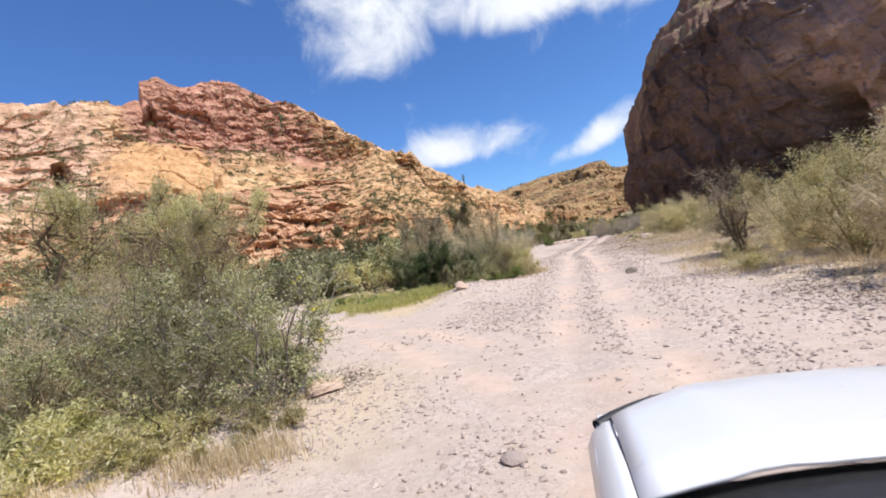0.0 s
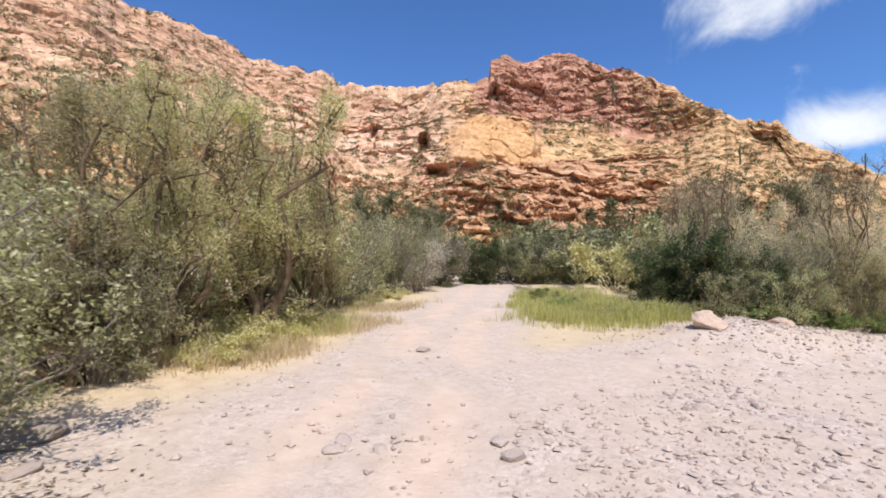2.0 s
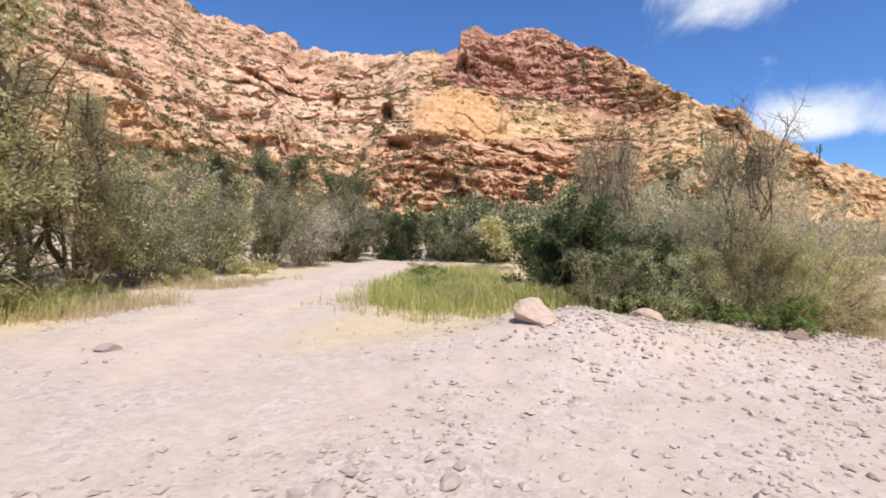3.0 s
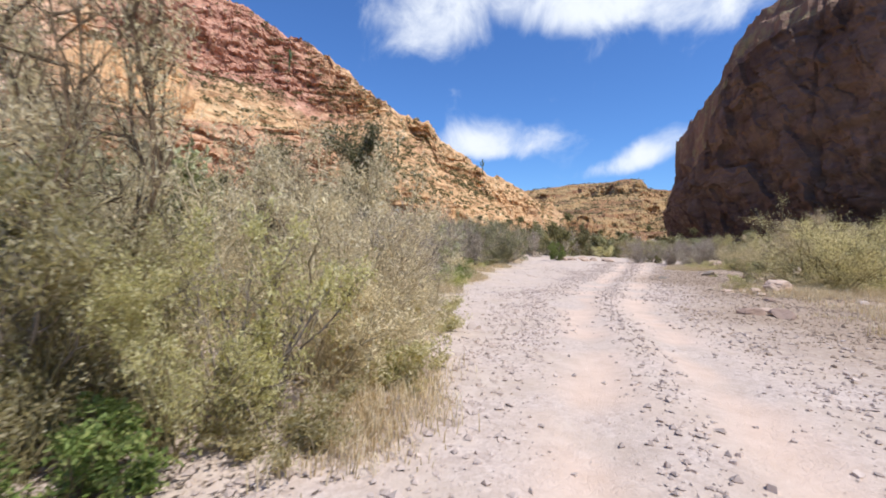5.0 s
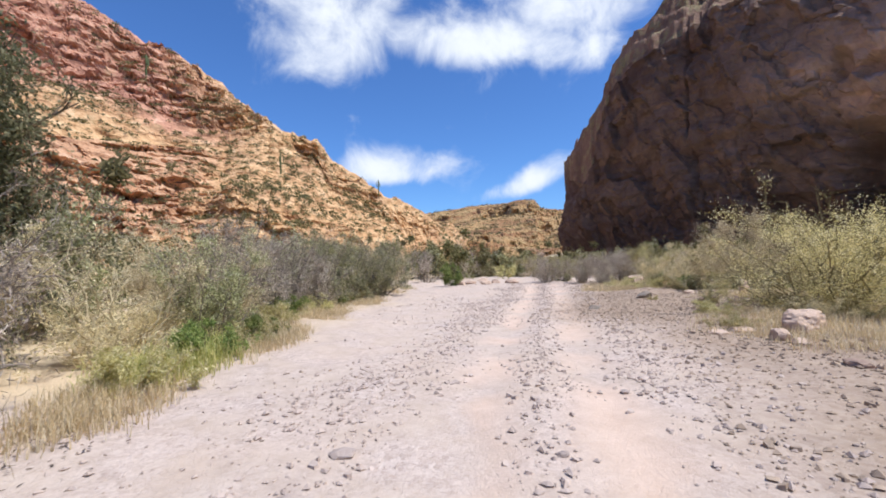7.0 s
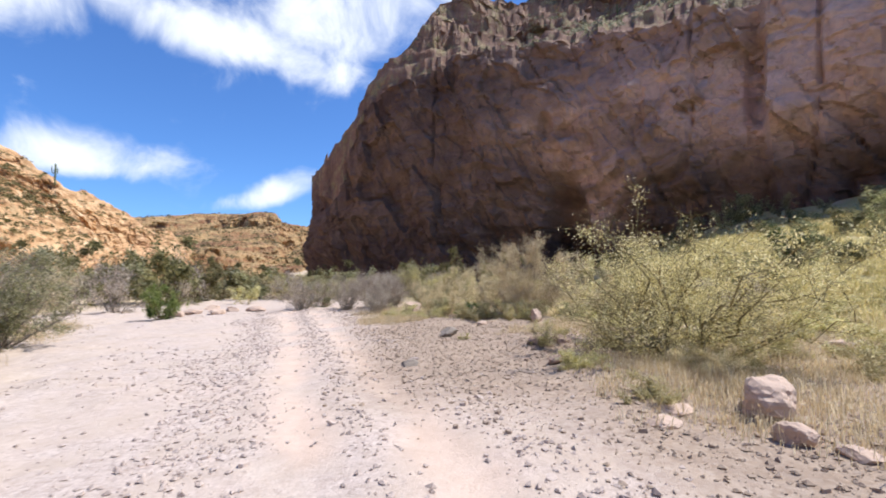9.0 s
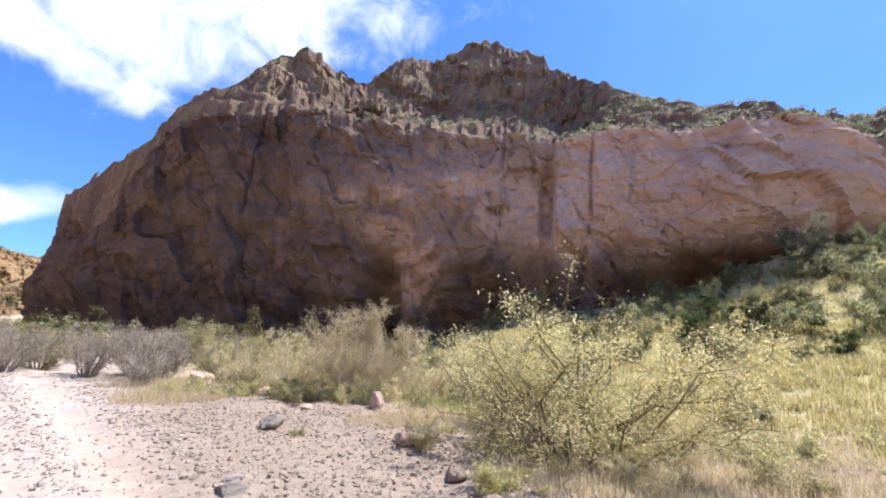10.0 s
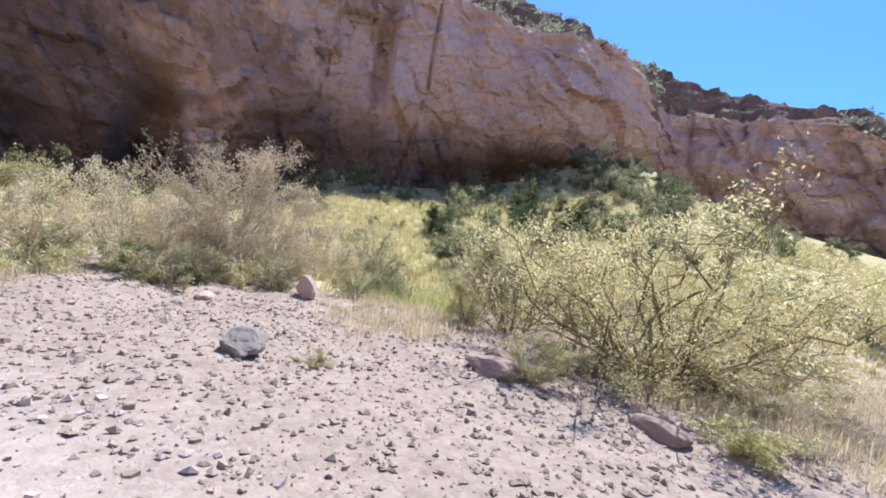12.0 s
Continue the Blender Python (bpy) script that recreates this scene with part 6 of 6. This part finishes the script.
def pebbles():
    """Loose gravel: chipped eight-sided pebbles, thick beside and between the ruts."""
    r = np.random.RandomState(5)
    n = 300000
    y = r.uniform(-22, 44, n)
    x = r.uniform(-15, 20, n)
    d = to_line(x, y, ROAD)
    dt = np.abs(to_line(x, y, TRACK))
    p = xyz(x, y)
    dens = np.clip(0.36 + 1.1 * fbm(p * 0.45, 3, 21), 0.02, 1)
    dens *= np.where(np.abs(d - 0.8) < 7.0, 1.0, 0.25)
    dens = np.maximum(dens, 0.95 * np.maximum(np.exp(-(d / 0.38) ** 2), 0.85 * np.exp(-((np.abs(d) - 2.05) / 0.55) ** 2)))
    dens *= 1 - 0.94 * np.maximum(np.exp(-((d - 0.85) / 0.55) ** 2), np.exp(-((d + 0.85) / 0.55) ** 2))
    dens *= np.where(dt < 1.6, 0.25, 1.0)
    dens *= 1 - 0.8 * sstep(-2.6, -3.6, d + 0.5 * fbm(p * 0.4, 2, 22)) * sstep(3, 8, y)
    dens = np.maximum(dens, 0.55 * stony(x, y))
    mound = np.exp(-((x + 6.6) ** 2 / 6 + (y + 2.2) ** 2 / 4))
    keep = r.uniform(size=n) < np.maximum(dens, mound)
    x, y, d = x[keep][:105000], y[keep][:105000], d[keep][:105000]
    n = len(x)
    z = ground_z(x, y)
    s = 0.010 + 0.046 * r.uniform(size=n) ** 4 + 0.010 * r.uniform(size=n)
    base = np.array([(1, 0, 0), (0, 1, 0), (-1, 0, 0), (0, -1, 0), (0, 0, 1), (0, 0, -1)], float)
    V = base[None] * r.uniform(0.55, 1.25, (n, 6, 1)) + r.normal(size=(n, 6, 3)) * 0.16
    V *= s[:, None, None] * np.array([1.0, 1.0, 0.62])
    a = r.uniform(0, 2 * math.pi, n)
    c, q = np.cos(a)[:, None], np.sin(a)[:, None]
    V = np.stack([V[..., 0] * c - V[..., 1] * q, V[..., 0] * q + V[..., 1] * c, V[..., 2]], 2)
    V += np.stack([x, y, z + s * 0.25], 1)[:, None]
    f = np.array([(0, 1, 4), (1, 2, 4), (2, 3, 4), (3, 0, 4), (1, 0, 5), (2, 1, 5), (3, 2, 5), (0, 3, 5)])
    brown = stony(x, y) > r.uniform(size=n)
    for name, some, mat, label in (("gravel", ~brown, M_STONE, "loose pinkish grey gravel strewn over the wash"), ("brown_gravel", brown, M_STONE_BROWN, "loose brown gravel over the stony soil")):
        F = (f[None] + 6 * np.arange(some.sum())[:, None, None]).reshape(-1, 3)
        tagged(new(name, mesh_np(name, V[some].reshape(-1, 3), F, [mat], smooth=False)), label, "gravel", kind="stuff")


pebbles()


def slabs():
    """Flat broken stones lying in patches, tilted this way and that."""
    r = np.random.RandomState(9)
    n = 120000
    x, y = r.uniform(-14, 20, n), r.uniform(-22, 40, n)
    d = to_line(x, y, ROAD)
    dt = np.abs(to_line(x, y, TRACK))
    p = xyz(x, y)
    dens = np.clip(0.12 + 0.9 * fbm(p * 0.33, 3, 31), 0.0, 1) * np.where(np.abs(d) < 7.5, 1.0, 0.15)
    dens = np.maximum(dens, 0.35 * np.exp(-((np.abs(d) - 2.6) / 0.8) ** 2))
    dens = np.maximum(dens, 0.3 * np.exp(-(d / 0.3) ** 2))
    dens = np.maximum(dens, np.where((d > 1.8) & (d < 6), 0.18, 0))
    dens = np.maximum(dens, 0.5 * sstep(7.5, 4.0, np.hypot(x - 11.2, (y - 23.5) * 0.6)))
    dens = np.maximum(dens, 0.7 * np.exp(-((x + 6.6) ** 2 / 5 + (y + 2.2) ** 2 / 3)))
    dens *= 1 - 0.98 * np.maximum(np.exp(-((d - 0.85) / 0.52) ** 2), np.exp(-((d + 0.85) / 0.52) ** 2))
    dens *= np.where(dt < 1.7, 0.06, 1.0)
    dens *= 1 - 0.9 * sstep(-2.6, -3.6, d + 0.5 * fbm(p * 0.4, 2, 32)) * sstep(3, 8, y)
    dens = np.maximum(dens, 0.5 * np.exp(-((d + 2.2) / 0.55) ** 2) * sstep(8, 11, y) * sstep(-0.2, 0.4, fbm(p * 0.5, 2, 33)))
    dens *= 0.55 + 0.45 * sstep(9, 13, y) * sstep(3.2, 2.2, np.abs(d))
    keep = r.uniform(size=n) < dens
    x, y = x[keep], y[keep]
    n = len(x)
    s = 0.018 + 0.062 * r.uniform(size=n) ** 4
    k = 5
    a = (np.arange(k) + r.uniform(-0.3, 0.3, (n, k))) * 2 * math.pi / k + r.uniform(0, 6.28, (n, 1))
    rad = r.uniform(0.65, 1.15, (n, k))
    h = r.uniform(0.25, 0.6, (n, 1))
    top = np.stack([np.cos(a) * rad * 0.85, np.sin(a) * rad * 0.7, np.broadcast_to(h, (n, k)) + r.normal(size=(n, k)) * 0.06], 2)
    low = np.stack([np.cos(a) * rad, np.sin(a) * rad * 0.82, np.full((n, k), -0.35)], 2)
    V = np.concatenate([top, low], 1)
    tilt = r.normal(size=(n, 2)) * 0.22
    V[..., 2] += V[..., 0] * tilt[:, :1] + V[..., 1] * tilt[:, 1:]
    V *= s[:, None, None]
    t = r.uniform(0, 6.28, n)
    c, q = np.cos(t)[:, None], np.sin(t)[:, None]
    V = np.stack([V[..., 0] * c - V[..., 1] * q, V[..., 0] * q + V[..., 1] * c, V[..., 2]], 2)
    V += np.stack([x, y, ground_z(x, y)], 1)[:, None]
    f = [(0, 1, 2), (0, 2, 3), (0, 3, 4)] + [t for i in range(k) for t in ((i, i + k, (i + 1) % k + k), (i, (i + 1) % k + k, (i + 1) % k))]
    brown = stony(x, y) > r.uniform(size=n)
    for name, some, mat, label in (("broken_stones", ~brown, M_STONE, "flat broken pinkish and grey stones lying in patches"), ("brown_stones", brown, M_STONE_BROWN, "flat broken brown stones lying on stony soil")):
        F = (np.array(f)[None] + 2 * k * np.arange(some.sum())[:, None, None]).reshape(-1, 3)
        tagged(new(name, mesh_np(name, V[some].reshape(-1, 3), F, [mat], smooth=False)), label, "stones", kind="stuff")


slabs()


# ---- the white car that stands at the start of the wash ----
def car_paint():
    m, nd, ln, bs = material("white_car_paint", 0.32, 0.5)
    vec = n_obj(nd)
    dust = n_noise(nd, ln, vec, 3.0, 6)
    ln.new(n_mix(nd, ln, n_range(nd, ln, dust, 0.45, 0.75, 0.0, 0.25), (0.71, 0.715, 0.72), (0.60, 0.56, 0.52)), bs.inputs["Base Color"])
    ln.new(n_range(nd, ln, dust, 0.3, 0.7, 0.25, 0.5), bs.inputs["Roughness"])
    bs.inputs["Coat Weight"].default_value = 0.4
    return m


def plain(name, col, rough, metal=0.0, spec=0.4):
    m, nd, ln, bs = material(name, rough, spec)
    nz = n_noise(nd, ln, n_obj(nd), 30, 5)
    ln.new(n_mix(nd, ln, n_range(nd, ln, nz, 0.4, 0.7, 0.0, 0.3), col, tuple(min(1, c * 1.5 + 0.02) for c in col)), bs.inputs["Base Color"])
    bs.inputs["Metallic"].default_value = metal
    return m


PAINT = car_paint()
TRIM = plain("black_trim", (0.02, 0.02, 0.022), 0.55)
RUBBER = plain("tyre_rubber", (0.03, 0.028, 0.026), 0.9)
ALLOY = plain("alloy", (0.55, 0.55, 0.56), 0.35, 0.9)
GLASS = plain("dark_car_glass", (0.015, 0.018, 0.018), 0.06, 0.0, 0.8)
LENS = plain("lamp_lens", (0.75, 0.76, 0.78), 0.1)
RED_LENS = plain("red_lamp_lens", (0.35, 0.02, 0.02), 0.15)


def loft(sections, mat, name, parent, label="", closed=False, smooth=True):
    """A skin over cross-sections that have the same number of points."""
    S = np.array(sections, float)
    n, k, _ = S.shape
    i, j = np.meshgrid(np.arange(n - 1), np.arange(k if closed else k - 1), indexing="ij")
    a, b = (i * k + j).ravel(), (i * k + (j + 1) % k).ravel()
    ob = part(name, mesh_np(name, S.reshape(-1, 3), np.stack([a, b, b + k, a + k], 1), [mat], smooth), None, parent, label)
    so = ob.modifiers.new("thickness", "SOLIDIFY")
    so.thickness, so.offset = 0.012, 0
    return ob


def box(name, mat, parent, cx, cy, cz, sx, sy, sz, bevel=0.02, label="", tilt=0.0):
    bm = bmesh.new()
    bmesh.ops.create_cube(bm, size=1.0)
    for v in bm.verts:
        v.co = Vector((v.co.x * sx, v.co.y * sy, v.co.z * sz))
    bmesh.ops.bevel(bm, geom=bm.edges[:], offset=bevel, segments=2, affect="EDGES")
    bmesh.ops.rotate(bm, verts=bm.verts[:], cent=(0, 0, 0), matrix=Matrix.Rotation(radians(tilt), 3, "X"))
    bmesh.ops.translate(bm, verts=bm.verts[:], vec=(cx, cy, cz))
    return part(name, bm, mat, parent, label)


def arch(xs, y, z, crown, drop=0.0):
    """A cross-section from the left to the right, domed by crown."""
    w = max(abs(x) for x in xs)
    return [(x, y - drop * (x / w) ** 2, z + crown * (1 - (x / w) ** 2)) for x in xs]


def wheel(car, x, y):
    side = 1 if x > 0 else -1
    bm = bmesh.new()
    prof = [(-0.12, 0.24), (-0.12, 0.335), (-0.09, 0.365), (0.09, 0.365), (0.12, 0.335), (0.12, 0.24)]
    n = 40
    rings = [[bm.verts.new((x + a, y + r * math.cos(2 * math.pi * i / n), 0.365 + r * math.sin(2 * math.pi * i / n))) for a, r in prof] for i in range(n)]
    for i in range(n):
        for j in range(len(prof)):
            p, q = rings[i], rings[(i + 1) % n]
            bm.faces.new((p[j], p[(j + 1) % 6], q[(j + 1) % 6], q[j]))
    w = new("wheel")
    w.parent = car
    part("tyre", bm, RUBBER, w)
    bm = bmesh.new()
    for k in range(6):
        r = bmesh.ops.create_cube(bm, size=1.0)
        bmesh.ops.scale(bm, verts=r["verts"], vec=(0.03, 0.055, 0.22))
        bmesh.ops.translate(bm, verts=r["verts"], vec=(0, 0, 0.125))
        bmesh.ops.rotate(bm, verts=r["verts"], cent=(0, 0, 0), matrix=Matrix.Rotation(radians(60 * k), 3, "X"))
    c = bmesh.ops.create_cone(bm, cap_ends=True, segments=24, radius1=0.07, radius2=0.06, depth=0.05)
    bmesh.ops.rotate(bm, verts=c["verts"], cent=(0, 0, 0), matrix=Matrix.Rotation(radians(90), 3, "Y"))
    c = bmesh.ops.create_cone(bm, cap_ends=True, segments=32, radius1=0.24, radius2=0.24, depth=0.02)
    bmesh.ops.rotate(bm, verts=c["verts"], cent=(0, 0, 0), matrix=Matrix.Rotation(radians(90), 3, "Y"))
    bmesh.ops.translate(bm, verts=c["verts"], vec=(-0.06 * side, 0, 0))
    bmesh.ops.translate(bm, verts=bm.verts[:], vec=(x + side * 0.10, y, 0.365))
    part("rim", bm, ALLOY, w)


def build_car(m):
    """A white sport utility car: front at +y, wheels on z = 0."""
    car = new("car")
    X9 = np.linspace(-1, 1, 13)
    # sides and nose: one skin round the body from the sill up to the shoulder
    rows = []
    for y, wl, ws, zs, zb in ((2.30, 0.62, 0.60, 0.86, 0.42), (2.27, 0.76, 0.74, 0.93, 0.34), (2.12, 0.88, 0.86, 0.985, 0.28), (1.7, 0.92, 0.90, 1.02, 0.28), (1.0, 0.93, 0.90, 1.06, 0.27),
                             (0.2, 0.93, 0.89, 1.07, 0.27), (-0.8, 0.93, 0.89, 1.08, 0.27), (-1.7, 0.92, 0.88, 1.09, 0.28), (-2.15, 0.86, 0.84, 1.08, 0.32), (-2.28, 0.74, 0.72, 1.05, 0.42)):
        rows.append([(-ws, y, zs), (-wl, y, zs - 0.14), (-wl - 0.015, y, 0.62), (-wl + 0.02, y, zb + 0.1), (-wl + 0.1, y, zb), (0, y, zb - 0.02), (wl - 0.1, y, zb), (wl - 0.02, y, zb + 0.1), (wl + 0.015, y, 0.62), (wl, y, zs - 0.14), (ws, y, zs)])
    loft(rows, PAINT, "body", car)
    # bonnet with two soft ridges
    X17 = np.linspace(-1, 1, 21)
    nose_y = lambda x: 2.22 - 0.20 * abs(x) ** 3
    rear_y = lambda x: 1.33 - 0.09 * x * x
    hood = []
    for t in (0.0, 0.02, 0.06, 0.14, 0.3, 0.5, 0.75, 1.0):
        z = np.interp(t, [0, 0.02, 0.06, 0.14, 0.3, 0.5, 1.0], [0.985, 1.012, 1.033, 1.052, 1.068, 1.08, 1.10])
        hood.append([(x * 0.81, (1 - t) * nose_y(x) + t * rear_y(x), z + 0.055 * (1 - abs(x) ** 2.5) + 0.012 * math.exp(-((abs(x) - 0.55) / 0.09) ** 2)) for x in X17])
    loft(hood, PAINT, "bonnet", car)
    for s in (-1, 1):
        strip = [(s * 0.81 * x, nose_y(x) + 0.012, 1.005 + 0.05 * (1 - x ** 2.5)) for x in np.linspace(1.08, 0.42, 12)]
        sv, sf = tubes(np.array([strip]), 0.03, 0.004, 8)
        part("bonnet_seal", mesh_np("bonnet_seal", sv, sf, [TRIM]), None, car, "dark rubber strip along the bonnet edge")
        loft([[(s * 0.813, y, z + 0.010), (s * 0.85, y, z + 0.002), (s * 0.895, y - 0.01, z - 0.03), (s * 0.925, y - 0.02, z - 0.09)] for y, z in ((2.03, 0.95), (2.0, 0.995), (1.93, 1.022), (1.7, 1.05), (1.45, 1.075), (1.2, 1.09), (0.95, 1.10))], PAINT, "fender", car)
    # cowl, wipers, windscreen
    loft([[(x * 0.80, rear_y(x) + 0.06, 1.05 + 0.055 * (1 - abs(x) ** 2.5)) for x in X17], [(x * 0.80, rear_y(x) - 0.05, 1.06 + 0.055 * (1 - abs(x) ** 2.5)) for x in X17],
          [(x * 0.79, 1.06 - 0.10 * x * x, 1.075 + 0.055 * (1 - abs(x) ** 2.5)) for x in X17], [(x * 0.78, 0.88 - 0.12 * x * x, 1.11 + 0.05 * (1 - x * x)) for x in X17]], TRIM, "cowl", car, "black plastic cowl below the windscreen")
    for x0, x1 in ((-0.62, 0.02), (0.0, 0.60)):
        wv, wf = tubes(np.array([[(x0 + (x1 - x0) * k / 6, 1.13 - 0.09 * (k / 6 - 0.3) ** 2, 1.135 + 0.05 * (k / 6)) for k in range(7)]]), 0.014, 0.009, 6)
        part("wiper", mesh_np("wiper", wv, wf, [TRIM]), None, car)
    loft([arch(X9 * (0.76 - 0.10 * t), 0.90 - 0.66 * t, 1.12 + 0.53 * t, 0.05, 0.12) for t in np.linspace(0, 1, 5)], GLASS, "windscreen", car, "dark dusty windscreen")
    for s in (-1, 1):
        loft([[(s * (0.80 - 0.11 * t), 0.86 - 0.66 * t, 1.09 + 0.54 * t), (s * (0.855 - 0.12 * t), 0.80 - 0.66 * t, 1.08 + 0.55 * t)] for t in np.linspace(0, 1, 4)], TRIM, "pillar", car)
    # roof with an open sunroof and its wind deflector
    def roof(y0, y1, a, b, nm):
        loft([[(x, y, 1.64 + 0.045 * (1 - (x / 0.68) ** 2) + 0.02 * math.sin(math.pi * (0.24 - y) / 2.1) - 0.10 * max(0, abs(x) - 0.62)) for x in np.linspace(a, b, 9)] for y in np.linspace(y0, y1, 7)], PAINT, nm, car)
    roof(0.24, -0.12, -0.68, 0.68, "roof")
    roof(-0.12, -0.95, -0.68, -0.44, "roof")
    roof(-0.12, -0.95, 0.44, 0.68, "roof")
    roof(-0.95, -1.95, -0.68, 0.68, "roof")
    box("sunroof_glass", GLASS, car, 0, -0.62, 1.62, 0.86, 0.62, 0.012, 0.004, "dark glass of the open sunroof")
    box("sunroof_deflector", TRIM, car, 0, -0.15, 1.735, 0.86, 0.10, 0.02, 0.008, "raised black wind deflector", 35)
    for s in (-1, 1):
        box("sunroof_rail", TRIM, car, s * 0.44, -0.53, 1.655, 0.03, 0.82, 0.03, 0.008)
    # side glass, pillars, back
    for s in (-1, 1):
        loft([[(s * 0.885, y, 1.07), (s * (0.84 - 0.04), y - 0.02, 1.32), (s * 0.72, yt, 1.58)] for y, yt in ((0.72, 0.22), (0.1, 0.05), (-0.5, -0.5), (-1.1, -1.1), (-1.75, -1.7))], GLASS, "side_window", car)
        loft([[(s * 0.725, y, 1.575), (s * 0.70, y, 1.62), (s * 0.675, y, 1.637)] for y in (0.24, -0.4, -1.1, -1.95)], PAINT, "roof_side", car)
        box("side_mirror", TRIM, car, s * 1.0, 0.62, 1.10, 0.20, 0.10, 0.14, 0.03)
        box("door_handle", PAINT, car, s * 0.945, -0.15, 0.92, 0.03, 0.18, 0.03, 0.01)
        box("headlamp", LENS, car, s * 0.70, 2.19, 0.84, 0.28, 0.12, 0.14, 0.04)
        box("tail_lamp", RED_LENS, car, s * 0.76, -2.22, 0.95, 0.18, 0.10, 0.26, 0.03)
    loft([arch(X9 * 0.70, -1.95, 1.63, 0.04), arch(X9 * 0.76, -2.12, 1.30, 0.03), arch(X9 * 0.80, -2.20, 1.06, 0.02)], GLASS, "rear_window", car)
    box("grille", TRIM, car, 0, 2.29, 0.74, 0.95, 0.05, 0.20, 0.02, "black front grille")
    box("bumper", TRIM, car, 0, 2.28, 0.46, 1.5, 0.12, 0.16, 0.04, "black plastic lower bumper")
    box("floor_pan", TRIM, car, 0, 0.0, 0.36, 1.5, 4.1, 0.12, 0.03)
    for x in (-0.80, 0.80):
        for y in (1.38, -1.36):
            wheel(car, x, y)
    car.matrix_basis = m
    tagged(car, "white sport utility car with an open sunroof on the gravel", "car")


CAR_AT = (-7.36, -24.16)
h = radians(12.6)
cx = CAR_AT[0] + 0.91 * math.cos(h) + 0.05 * math.sin(h)
cy = CAR_AT[1] - 0.91 * math.sin(h) + 0.05 * math.cos(h)
build_car(pose(cx, cy, gz(cx, cy) + 0.07, 0, 0, -12.6))
